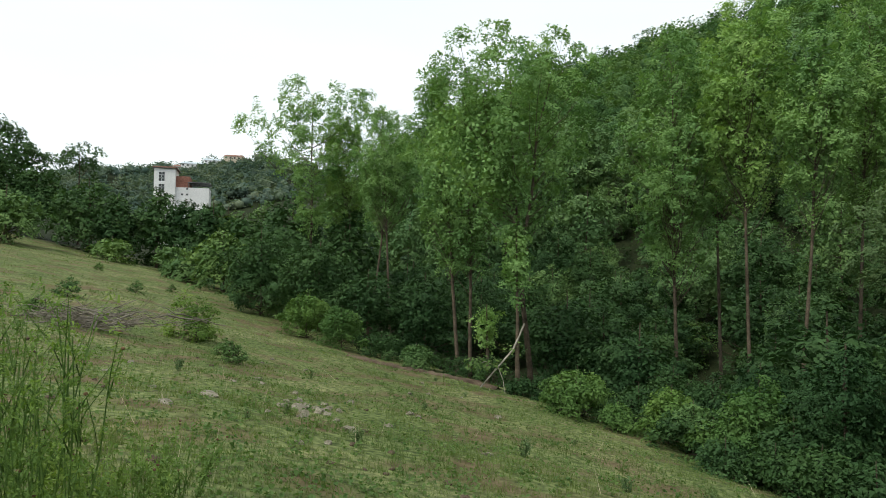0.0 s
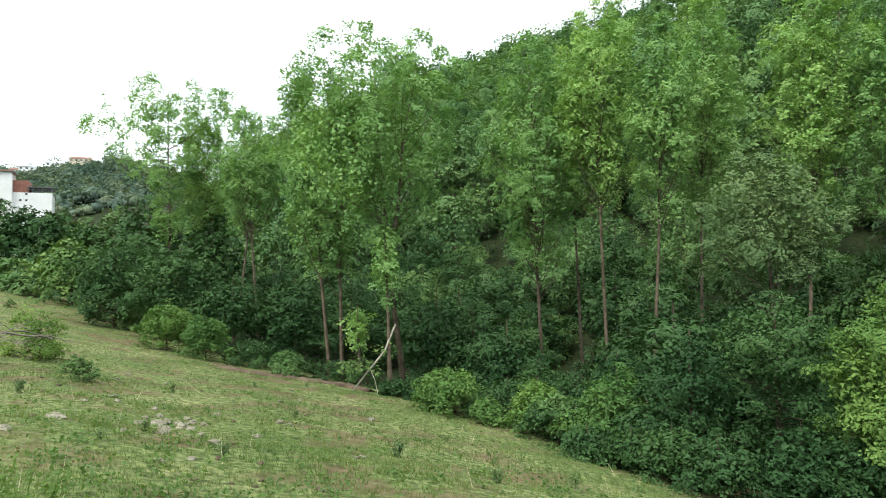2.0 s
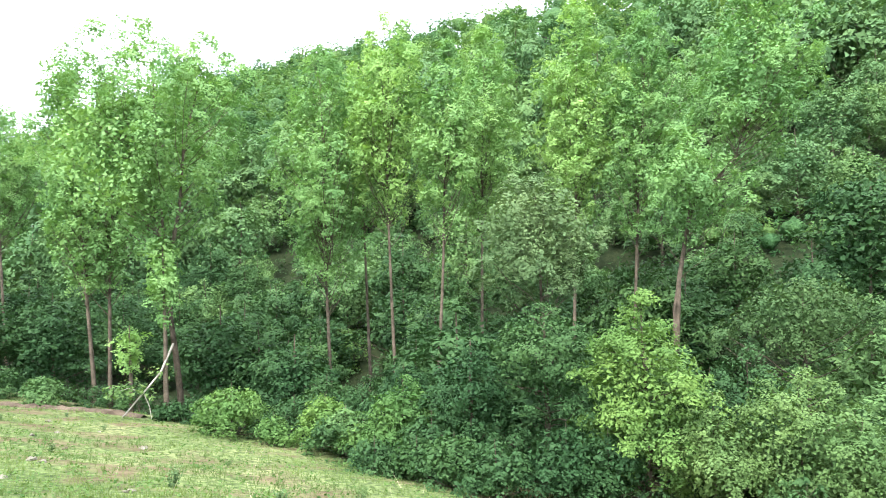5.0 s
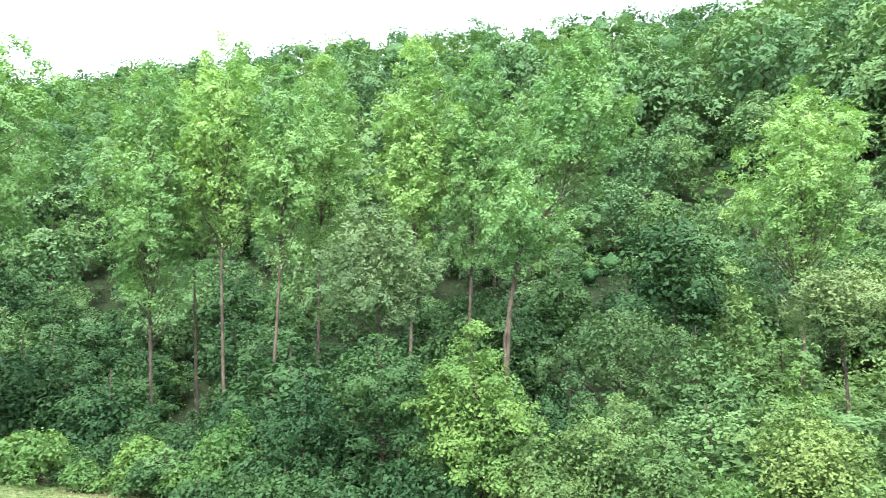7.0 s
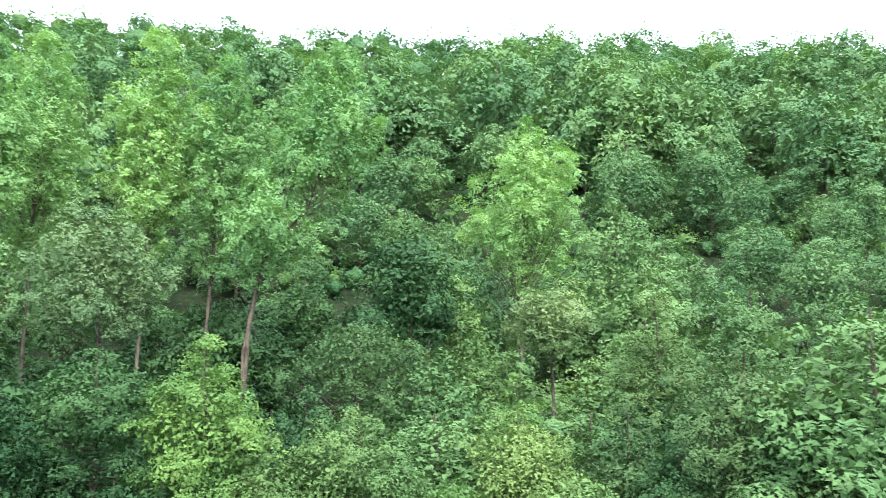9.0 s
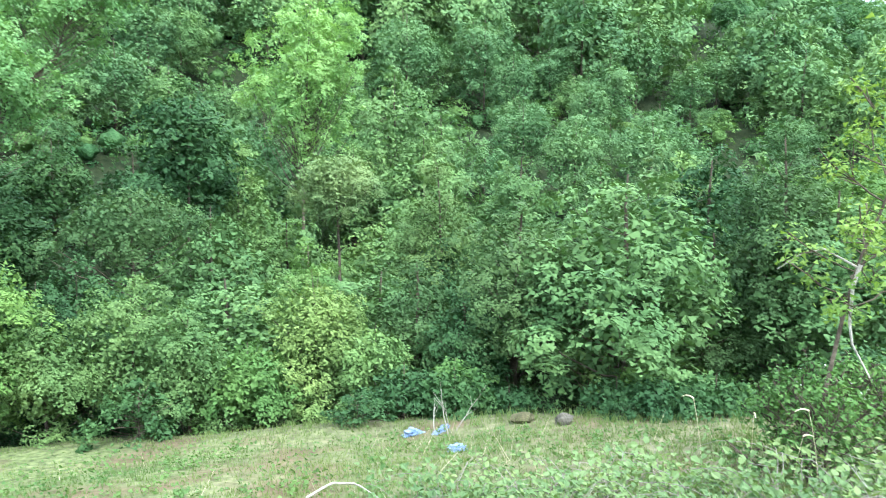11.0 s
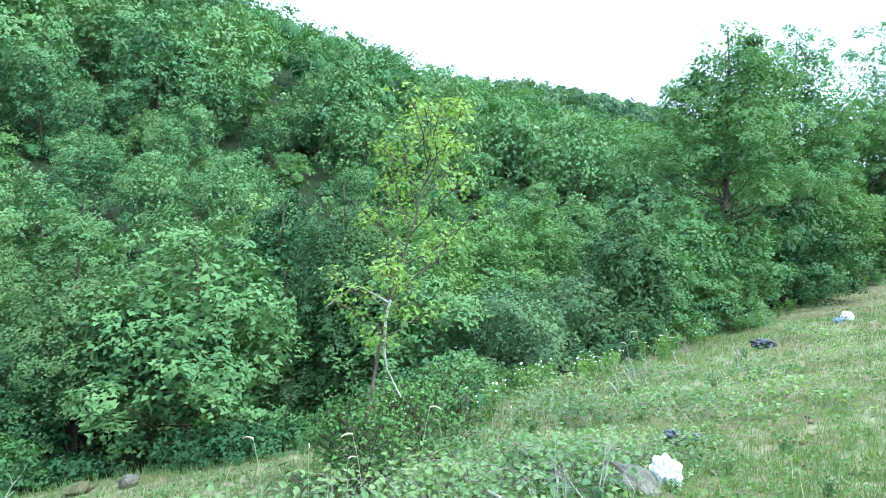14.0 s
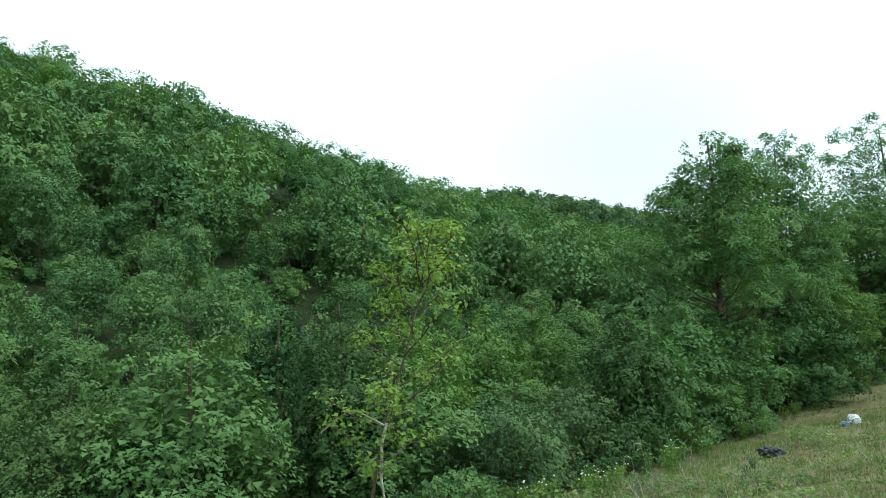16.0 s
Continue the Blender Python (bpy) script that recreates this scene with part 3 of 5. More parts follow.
def grove(rows, seed, name, leaf, label, category, group, **kw):
    """Trees or shrubs of one kind, each with its own limbs: yaw, distance, angle of the top, width, angle of the lowest leaves or None for the ground."""
    made = []
    for k, (yaw, away, top, width, low) in enumerate(rows):
        away, width = beyond(yaw, away, width)
        high = over(yaw, away, top)
        bottom = 0.10 * high if low is None else max(over(yaw, away, low), 0.05 * high)
        made.append(place(tree(name, seed + k, high, width, bottom, leaf, label, category, group, **kw), yaw, away))
    return made


# ---- ground ----
build_ground()


# ---- woods on the hills ----
def small_ball(fine):
    """A ball of 20 or 80 triangles: points and triangles."""
    bm = bmesh.new()
    bmesh.ops.create_icosphere(bm, subdivisions=fine, radius=1.0)
    bm.verts.index_update()
    points, faces = np.array([v.co.normalized() for v in bm.verts]), np.array([[v.index for v in f.verts] for f in bm.faces])
    bm.free()
    return points, faces


def crowns_mesh(rng, x, y, z, radius, tallness, leaves_at, size_at, masses, material, fine=1, solid=0.60):
    """Joined tree crowns: each a dense heart under rounded masses of leaves, in a tone of its own."""
    ball, ball_faces = small_ball(fine)
    points, faces, tones, start = [], [], [], 0
    for i in range(len(x)):
        away = math.hypot(x[i], y[i])
        size, r = size_at(away), radius[i]
        count = int(leaves_at(away) * min(1.0, (r / 3.4) ** 2))
        at = np.array((x[i], y[i], z[i]))
        spread = np.array((1, 1, tallness[i])) * r
        out = unit(rng.normal(size=(masses, 3)) + (0, 0, 0.45))
        hearts = out * rng.uniform(0.52, 0.86, (masses, 1)) * spread
        bulk = r * rng.uniform(0.17, 0.31, masses)
        centres, ways = leaves_on(rng, hearts, bulk, out, count, size, 0.8, 0.3, 0.06, 9)
        core = ball * (solid + rng.normal(0, 0.06, len(ball)))[:, None] * spread
        points += [leaf_points(rng, centres + at, ways, size, 0.7, 0.0, wild=0.24), core + at]
        faces += [np.arange(count * 3).reshape(-1, 3) + start, ball_faces + start + count * 3]
        start += count * 3 + len(ball)
        tones.append(np.full(count * 3 + len(ball), rng.beta(1.6, 1.6)))
    me = mesh_from(np.concatenate(points), np.concatenate(faces), material, smooth=True)
    me.attributes.new("tree", "FLOAT", "POINT").data.foreach_set("value", np.concatenate(tones).astype(np.float32))
    return me


def hill_wood():
    """Oaks up the far hillside: the nearer ones one by one, the rest as a single wood."""
    rng = np.random.default_rng(5)
    u, v = np.meshgrid(np.concatenate([np.arange(28, 60, 4.4), np.arange(64, RIDGE + 16, 6.6)]), np.arange(-235, 360, 6.0), indexing="ij")
    u, v = (u + rng.uniform(-2.6, 2.6, u.shape)).ravel(), (v + rng.uniform(-3.0, 3.0, v.shape)).ravel()
    keep = (v < 60 + 1.9 * u) & (rng.random(len(u)) < np.clip(230 / np.hypot(u, v), 0.4, 1))
    u, v = u[keep], v[keep]
    x, y = to_xy(u, v)
    away = np.hypot(x, y)
    r = rng.uniform(3.1, 4.8, len(u)) * (0.74 + 0.26 * ease(40, 75, away) + 0.0007 * away)
    yaw = np.degrees(np.arctan2(-x, y))
    near = (away < 86) & (yaw < 4)
    oaks = {}
    for kind, size, cover, lump in (("close", 0.125, 0.24, 0.66), ("far", 0.185, 0.26, 0.74)):
        oaks[kind] = [tree("oak_tree", 300 + k, (7.2, 6.6, 8.0)[k], (6.4, 7.0, 6.0)[k], (1.0, 0.8, 1.4)[k], HILL_OAK_LEAF, "round-crowned green oak on the wooded hillside", "tree", "oaks on the hillside",
                           size=size, cover=cover, lump=lump, rise=0.6, girth=0.10, fill=1.1, wood=0.2, form=("round", "dome", "round")[k], flat=0.66) for k in range(3)]
    used = set()
    for i in np.nonzero(near)[0]:
        kind = "close" if away[i] < 58 else "far"
        k = int(rng.integers(0, 3))
        s = r[i] / 3.2 * (0.74 if yaw[i] < -98 else 1.0)
        m = pose(x[i], y[i], float(land(u[i], v[i])) - 0.2, 0, 0, rng.uniform(0, 360)) @ Matrix.Diagonal((s, s, s * rng.uniform(0.9, 1.15), 1))
        if (kind, k) in used:
            copy_thing(oaks[kind][k], m)
        else:
            oaks[kind][k].matrix_basis = m
            used.add((kind, k))
    u, v, r = u[~near], v[~near], r[~near]
    # young growth under and between the trees on the nearer slope
    lu, lv = rng.uniform(24, 72, 520), rng.uniform(-85, 60, 520)
    high = np.concatenate([rng.uniform(0.85, 1.15, len(u)), np.full(520, 0.9)])
    lift = np.concatenate([rng.uniform(0.2, 2.2, len(u)), np.full(520, -0.3)])
    u, v, r = np.concatenate([u, lu]), np.concatenate([v, lv]), np.concatenate([r, rng.uniform(1.1, 1.9, 520)])
    x, y = to_xy(u, v)
    me = crowns_mesh(rng, x, y, land(u, v) + r * high * 0.8 + lift, r, high, lambda d: min(2200, max(220, 0.85e7 / d ** 2)), lambda d: min(1.1, 0.0031 * d), 38, HILL_LEAF, 2, 0.34)
    me.name = "hill_wood"
    tagged(new("hill_wood", me), "dense green oak wood covering the far hillside", "forest", kind="stuff")


def undergrowth():
    """Leafy herbs and seedlings that cover the ground under the trees."""
    rng = np.random.default_rng(8)
    n = 5200
    u, v = 12 + 66 * rng.uniform(0, 1, n) ** 1.2, rng.uniform(-85, 70, n)
    keep = u > meadow_edge(v) + 1.5
    u, v = u[keep], v[keep]
    x, y = to_xy(u, v)
    hearts = np.stack([x, y, land(u, v) + 0.15], -1)
    bulk = rng.uniform(0.45, 1.1, len(u))
    centres, ways = leaves_on(rng, hearts, bulk, np.tile((0.0, 0.0, 1.0), (len(u), 1)), 70000, 0.16, 0.7, each=12)
    me = leaves_mesh(leaf_points(rng, centres, ways, 0.16, up=0.0, wild=0.3), SHADED_DARK_LEAF)
    me.name = "undergrowth"
    tagged(new("undergrowth", me), "leafy undergrowth coloured dark green for the trees' shade", "undergrowth", kind="stuff")


def second_wood():
    rng = np.random.default_rng(6)
    u, v = np.meshgrid(np.arange(150, 214, 7.0), np.arange(-520, -120, 7.0), indexing="ij")
    u, v = (u + rng.uniform(-3, 3, u.shape)).ravel(), (v + rng.uniform(-3, 3, v.shape)).ravel()
    r = rng.uniform(3.2, 4.8, len(u))
    x, y = to_xy(u, v)
    me = crowns_mesh(rng, x, y, land(u, v) + r * 0.9, r, np.full(len(u), 1.0), lambda d: 150, lambda d: 1.15, 22, HAZY_RIDGE_LEAF)
    me.name = "ridge_wood"
    tagged(new("ridge_wood", me), "green wood on the farther ridge, coloured bluish for haze", "forest", kind="stuff")


def distant_wood():
    rng = np.random.default_rng(7)
    a, d = rng.uniform(6, 34, 1100), rng.uniform(540, 790, 1100)
    a, d = np.concatenate([a, rng.uniform(13.5, 24.5, 520)]), np.concatenate([d, rng.uniform(585, 684, 520)])
    clear = (a > 15.6) & (a < 22.0) & (d > 684) & (d < 735)
    a, d = np.radians(a[~clear]), d[~clear]
    x, y = -np.sin(a) * d, np.cos(a) * d
    r = np.where((d > 600) & (d < 700), 3.2, rng.uniform(4.0, 7.0, len(x)))
    me = crowns_mesh(rng, x, y, land(*to_uv(x, y)) + r * 0.8, r, np.full(len(x), 0.9), lambda d: 70, lambda d: 1.7, 14, HAZY_FAR_LEAF)
    me.name = "distant_wood"
    tagged(new("distant_wood", me), "distant hill woods coloured pale bluish green for haze", "forest", kind="stuff")


hill_wood()
undergrowth()
second_wood()
distant_wood()


# ---- trees ----
POPLARS = "poplars in the gully"
TALL = "tall poplar with a bare reddish lower trunk and light green leaves"


def poplar(seed, foot, top_yaw, away, top, low, width, label=TALL, size=0.078, cover=0.52):
    """A poplar whose stem leans from its foot towards the direction of its top."""
    high = over(foot, away, top)
    x, y, z = spot(foot, away)
    tx, ty, tz = spot(top_yaw, away)
    thing = tree("poplar_tree", seed, high, width, over(foot, away, low), POPLAR_LEAF, label, "tree", POPLARS, "spire", size, cover, 0.33, 1.5, 0.085, 1.3, RED_BARK,
                 lean=(tx - x, ty - y), sway=0.006, fill=1.1, wood=0.6, loose=0.45, inner=0.10)
    return place(thing, foot, away)


for k, row in enumerate(((-17.9, -17.1, 26, 19.7, -0.5, 3.8), (-21.1, -20.4, 28, 18.0, 5.0, 3.0), (-23.2, -23.1, 25, 22.4, 5.5, 3.8), (-26.1, -28.0, 24, 19.8, 4.5, 2.9), (-30.0, -31.0, 27, 21.0, 4.0, 3.3),
                         (-37.1, -38.6, 27, 22.2, 4.0, 3.6), (-41.7, -43.7, 27, 21.0, 4.0, 3.7), (-0.8, 1.2, 29, 16.9, 0.0, 3.1), (-1.8, -1.6, 29, 15.5, 0.0, 3.3), (4.6, 5.8, 38, 13.6, 4.0, 3.9), (6.3, 4.0, 41, 13.8, 3.5, 3.7), (8.6, 8.4, 45, 12.4, 4.0, 4.4))):
    poplar(110 + k, *row)
poplar(130, -66.9, -68.2, 27, 16.6, 2.0, 4.6, "poplar with a broad light green crown and straight trunk")
poplar(131, -3.2, -3.0, 24, -1.6, -6.2, 1.1, "young light green poplar under the tall ones", cover=0.28)
poplar(132, -5.6, -5.4, 21.4, 5.0, -2.0, 1.0, "slim poplar close beside a larger one")


def stem_through(foot, rows):
    """A stem from its foot through directions seen from the path's middle, in the plant's own metres."""
    x, y, z = foot
    return np.array([(0, 0, -0.3)] + [np.array((0, 0, EYE)) + np.array(heading(a, e)) * d - (x, y, z) for a, e, d in rows])


def forked_poplar():
    foot = spot(-6.8, 21.8)
    trunk = ((-6.4, -6.0, 21.8), (-6.0, -3.0, 21.9), (-5.6, 1.1, 22.0))
    stems = [stem_through(foot, rows) for rows in (
        trunk + ((-5.1, 5.2, 22.0), (-4.2, 8.0, 22.0), (-2.5, 12.0, 22.4), (-0.6, 18.0, 23.0)),
        trunk + ((-6.5, 5.2, 21.8), (-6.9, 10.6, 22.0), (-7.6, 14.0, 22.2), (-8.8, 17.6, 22.4)),
        trunk + ((-5.4, 4.6, 22.2), (-5.0, 9.0, 23.0), (-4.8, 14.0, 23.6), (-4.7, 18.6, 23.8)))]
    thing = tree("poplar_tree", 14, over(-6.8, 22.4, 18.8), 5.8, over(-6.8, 22, 2.6), POPLAR_LEAF, "large forked poplar with an open fan-shaped crown", "tree", POPLARS, "fan",
                 0.078, 0.52, 0.42, 1.1, 0.10, 1.05, RED_BARK, stems=stems, fill=1.25, wood=0.7, loose=0.4, inner=0.10)
    thing.matrix_basis = pose(*foot)


forked_poplar()
place(tree("poplar_tree", 16, over(11.3, 44, 15.2), 7.0, over(11.3, 44, 3.0), POPLAR_LEAF, "poplar with an airy rounded crown", "tree", POPLARS, "fan", 0.11, 0.38, 0.62, 0.9, 0.12, 0.9, RED_BARK, loose=0.4, inner=0.0), 11.3, 44)


def leaning_poplar():
    foot = spot(-45.1, 23)
    first = ((-45.1, -2.5, 23), (-46.2, 3.4, 23.2), (-47.2, 6.6, 23.3))
    stem = stem_through(foot, first + ((-49.7, 8.0, 23.7), (-50.8, 11.8, 24), (-51.6, 16.5, 25), (-52.5, 21.6, 26)))
    other = stem_through(foot, first[:2] + ((-46.6, 6.0, 23.0), (-46.4, 8.6, 22.6), (-46.0, 11.6, 22.4)))
    thing = tree("poplar_tree", 15, stem[-1][2] + 0.2, 4.0, over(-45.1, 24, 7.5), POPLAR_LEAF, "leaning forked poplar with orange-brown bark on its trunk", "tree", POPLARS, "spire",
                 0.078, 0.52, 0.36, 1.2, 0.085, 1.25, RED_BARK, stems=[stem], fill=1.1, wood=0.7, loose=0.45, inner=0.10,
                 more=(dict(height=other[-1][2] + 0.2, width=2.9, bottom=over(-45.1, 23, 2.5), form="round", stems=[other], girth=0.06),))
    thing.matrix_basis = pose(*foot)


leaning_poplar()

GULLY, EDGE, RIM, FAR_END, BUSHES = "broadleaf trees in the gully", "broadleaf trees at the meadow's edge", "oaks at the end of the meadow", "trees at the far end of the meadow", "bushes along the meadow's edge"
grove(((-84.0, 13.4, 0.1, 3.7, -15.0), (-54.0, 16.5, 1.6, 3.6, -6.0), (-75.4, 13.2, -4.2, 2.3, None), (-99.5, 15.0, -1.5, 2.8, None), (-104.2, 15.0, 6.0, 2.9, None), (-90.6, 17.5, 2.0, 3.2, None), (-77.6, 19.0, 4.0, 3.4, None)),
      200, "broadleaf_tree", SHADED_OAK_LEAF, "bushy mid-green broadleaf tree, its leaf colour darkened for shade", "tree", GULLY, size=0.048, cover=0.26, wood=0.6, lump=0.42, rise=0.5)
grove(((-103.0, 21, 3.5, 4.0, None), (-62.0, 22, 4.5, 3.8, None), (-97.0, 20.0, 4.0, 3.6, None), (-84.5, 21.0, 4.6, 3.6, None)),
      210, "broadleaf_tree", OAK_LEAF, "full mid-green tree standing in the gully", "tree", GULLY, size=0.072, lump=0.5, rise=0.5)
grove(((-35.0, 14.6, 0.0, 3.2, -10.5), (-80.0, 12.6, -7.0, 2.4, None), (-29.0, 14.4, -3.0, 2.4, None)),
      220, "broadleaf_tree", SHADED_DARK_LEAF, "dark green hazel-like tree with layered branches", "tree", GULLY, size=0.052, cover=0.26, lump=0.40, rise=0.25, flat=0.5)
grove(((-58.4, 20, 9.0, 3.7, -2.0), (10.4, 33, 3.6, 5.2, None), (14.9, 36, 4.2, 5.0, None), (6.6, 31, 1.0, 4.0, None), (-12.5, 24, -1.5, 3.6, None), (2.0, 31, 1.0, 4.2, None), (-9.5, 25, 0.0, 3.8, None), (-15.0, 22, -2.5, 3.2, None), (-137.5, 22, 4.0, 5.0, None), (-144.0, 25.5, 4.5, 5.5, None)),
      230, "broadleaf_tree", SHADED_DARK_LEAF, "dark green hazel-like tree, coloured darker for the poplars' shade", "tree", GULLY, size=0.092, lump=0.55, rise=0.3, flat=0.55)
grove(((-133.8, 24, 17.0, 5.4, 1.0), (-138.2, 26, 15.2, 5.2, 1.0), (-144.8, 27, 15.4, 6.8, 1.0), (-152.0, 30, 13.0, 6.0, 2.0)),
      240, "oak_tree", RIM_LEAF, "tall open-crowned oak above the meadow", "tree", RIM, size=0.078, wood=0.8, inner=0.15, cover=0.45, lump=0.62, rise=0.55, girth=0.16, sway=0.02, form="dome")
grove(((-134.0, 21.5, 3.5, 3.4, None), (-137.5, 22.5, 4.5, 3.6, None), (-141.0, 24.0, 5.0, 3.6, None), (-144.5, 25.0, 6.0, 3.8, None), (-148.5, 26.0, 7.0, 4.0, None), (-128.6, 20.0, 2.2, 3.0, None), (-131.2, 20.5, 3.5, 3.0, None), (-149.8, 27.0, 6.0, 3.6, None)),
      250, "broadleaf_tree", RIM_LEAF, "full-crowned green tree leafy to the ground", "tree", EDGE, size=0.075, lump=0.50, rise=0.5, form="dome")
grove(((27.2, 64, 7.2, 8.5, None), (25.4, 62, 5.8, 4.6, None), (22.6, 62, 6.7, 5.4, None), (20.6, 60, 6.0, 4.4, None), (18.6, 58, 6.2, 4.6, None), (30.6, 70, 7.8, 7.0, None), (33.0, 74, 11.0, 11.0, None), (36.6, 76, 9.8, 9.0, None), (16.4, 50, 5.2, 4.6, None), (13.4, 41, 4.4, 5.5, None), (12.6, 47, 7.0, 7.0, None), (8.0, 44, 6.0, 6.0, None)),
      260, "broadleaf_tree", SHADED_DARK_LEAF, "dark green round-crowned tree at the far end of the meadow", "tree", FAR_END, size=0.22, lump=0.9, rise=0.4, girth=0.14, form="dome")
grove(((32.4, 56, 6.2, 5.5, None), (25.6, 56, 2.6, 4.0, None), (21.4, 54, 2.2, 4.0, None), (17.8, 47, 3.6, 5.0, None), (14.6, 40, 2.0, 4.5, None), (36.0, 60, 6.6, 6.0, None), (17.4, 58, 5.6, 3.8, None), (20.6, 50, 1.4, 3.6, None), (14.8, 56, 6.2, 5.5, None)),
      270, "broadleaf_tree", OAK_LEAF, "mid-green round-crowned tree at the far end of the meadow", "tree", FAR_END, size=0.20, lump=0.8, rise=0.4, girth=0.14, form="dome")
grove(((27.9, 74, 9.3, 6.0, 7.0),), 280, "broadleaf_tree", SHADED_DARK_LEAF, "lacy dark tree standing above the others", "tree", FAR_END, size=0.20, lump=0.6, rise=0.5, girth=0.13, inner=0.03)
grove(((-34.6, 19, 10.2, 4.0, -1.0), (-69.6, 20, 3.8, 3.2, -2.0), (-94.5, 19.0, 3.0, 2.8, None)), 283, "willow_tree", GREY_LEAF, "grey-green willow with fine soft foliage", "tree", GULLY, size=0.056, cover=0.34, lump=0.42, rise=0.9, flat=0.85)
grove(((-117.6, 15.5, -3.0, 3.5, None), (-123.0, 18.0, -2.2, 3.0, None), (-113.8, 17.0, -4.5, 2.6, None)), 287, "willow_bush", GREY_LEAF, "grey-green rounded willow bush", "bush", BUSHES, size=0.050, cover=0.34, lump=0.34, rise=0.8, girth=0.04, form="dome", flat=0.85,
      stem_name="stem", leaf_name="foliage")
grove(((-42.6, 13.2, 0.3, 2.9, None), (-94.2, 11.8, -11.8, 1.1, None), (-66.6, 15.0, -2.6, 2.2, None)), 291, "broadleaf_tree", BRIGHT_LEAF, "bright yellow-green young tree with layered sprays", "tree", GULLY, size=0.052, cover=0.28, lump=0.33, rise=0.25, girth=0.06, flat=0.42)
grove(((-111.5, 20.0, 2.2, 3.8, None), (-108.5, 24.0, 5.2, 4.2, None), (-115.8, 23.0, 4.2, 4.0, None), (-119.5, 26.0, 4.6, 4.0, None)), 401, "broadleaf_tree", BRIGHT_LEAF, "light green tree in the gully below the slope", "tree", GULLY, size=0.078, lump=0.46, rise=0.5)
grove(((-126.6, 19.0, 2.4, 3.6, None),), 299, "broadleaf_tree", SHADED_OAK_LEAF, "soft green tree at the rim, leaf colour darkened for shade", "tree", EDGE, size=0.07, lump=0.36, rise=0.6, girth=0.06, flat=0.9)
grove(((-131.0, 21.5, 2.5, 3.2, None), (-143.0, 32, 10.5, 5.0, 3.0)), 295, "broadleaf_tree", RIM_LEAF, "bright green tree at the rim of the slope", "tree", EDGE, size=0.075, lump=0.42, rise=0.4, girth=0.07, flat=0.6)

# ---- shrubs along the foot of the meadow ----
SHRUB = dict(form="dome", girth=0.03, stem_name="stem", leaf_name="foliage", rise=0.7)
grove(((2.6, 24.5, -5.2, 1.7, None), (-19.0, 15.6, -8.6, 1.3, None), (-71.7, 12.0, -9.8, 1.8, None), (-113.5, 13.0, -8.8, 2.0, None), (-126.5, 19.0, -4.5, 2.8, None), (-132.5, 20.5, -2.0, 2.8, None)),
      310, "bush", OAK_LEAF, "rounded green bush at the foot of the meadow", "bush", BUSHES, size=0.056, cover=0.34, lump=0.26, **SHRUB)
grove(((-138.0, 25.0, 0.5, 4.0, None), (16.0, 45, -0.5, 4.0, None), (13.2, 36, -1.6, 3.0, None), (20.0, 55, 1.2, 5.0, None)), 320, "bush", OAK_LEAF, "broad green bush under the trees", "bush", BUSHES, size=0.11, lump=0.45, **SHRUB)
grove(((-10.2, 18.0, -6.5, 2.3, None), (-17.4, 16.6, -7.6, 1.7, None), (11.4, 28.5, -1.0, 2.4, None), (8.6, 27.0, -2.2, 2.4, None), (-23.6, 15.0, -6.4, 2.1, None), (-9.0, 18.3, -7.4, 1.2, None), (-13.4, 17.0, -9.2, 1.1, None), (-61.5, 12.0, -11.0, 2.0, None), (-79.0, 11.6, -13.0, 1.7, None), (-20.4, 15.0, -9.8, 1.3, None), (-26.4, 14.6, -8.2, 1.3, None)),
      330, "bush", BRIGHT_LEAF, "light green bramble-like bush at the meadow's foot", "bush", BUSHES, size=0.056, cover=0.34, lump=0.24, **SHRUB)
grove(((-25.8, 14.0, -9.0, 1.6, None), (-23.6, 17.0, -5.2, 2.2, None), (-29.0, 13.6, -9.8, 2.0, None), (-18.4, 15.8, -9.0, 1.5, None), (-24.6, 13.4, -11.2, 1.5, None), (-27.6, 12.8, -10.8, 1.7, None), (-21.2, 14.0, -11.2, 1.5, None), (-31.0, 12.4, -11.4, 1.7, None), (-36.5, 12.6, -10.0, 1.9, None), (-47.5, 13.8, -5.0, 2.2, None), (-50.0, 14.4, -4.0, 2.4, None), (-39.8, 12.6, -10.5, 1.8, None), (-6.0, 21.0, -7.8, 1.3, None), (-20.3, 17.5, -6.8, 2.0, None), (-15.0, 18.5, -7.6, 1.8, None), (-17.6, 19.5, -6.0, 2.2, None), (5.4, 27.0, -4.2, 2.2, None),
       # These are added in place of the dark hollow under the overhanging trees.
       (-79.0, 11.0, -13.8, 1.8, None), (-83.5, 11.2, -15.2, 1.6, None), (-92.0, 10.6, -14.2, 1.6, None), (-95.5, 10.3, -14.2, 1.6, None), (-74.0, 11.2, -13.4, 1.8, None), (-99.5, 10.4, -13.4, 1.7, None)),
      340, "bush", SHADED_DARK_LEAF, "dark green layered bush, coloured darker for the trees' shade", "bush", BUSHES, size=0.055, cover=0.32, lump=0.26, **SHRUB)
grove(((-53.4, 12.6, -5.4, 3.0, None), (-47.6, 12.4, -7.2, 1.8, None), (-57.2, 12.2, -8.4, 2.0, None), (-67.0, 13.0, -4.8, 2.7, None)), 360, "bush", YELLOW_LEAF, "yellowish flowering shrub with fine leaves", "bush", BUSHES, size=0.044, cover=0.30, lump=0.27, **SHRUB)


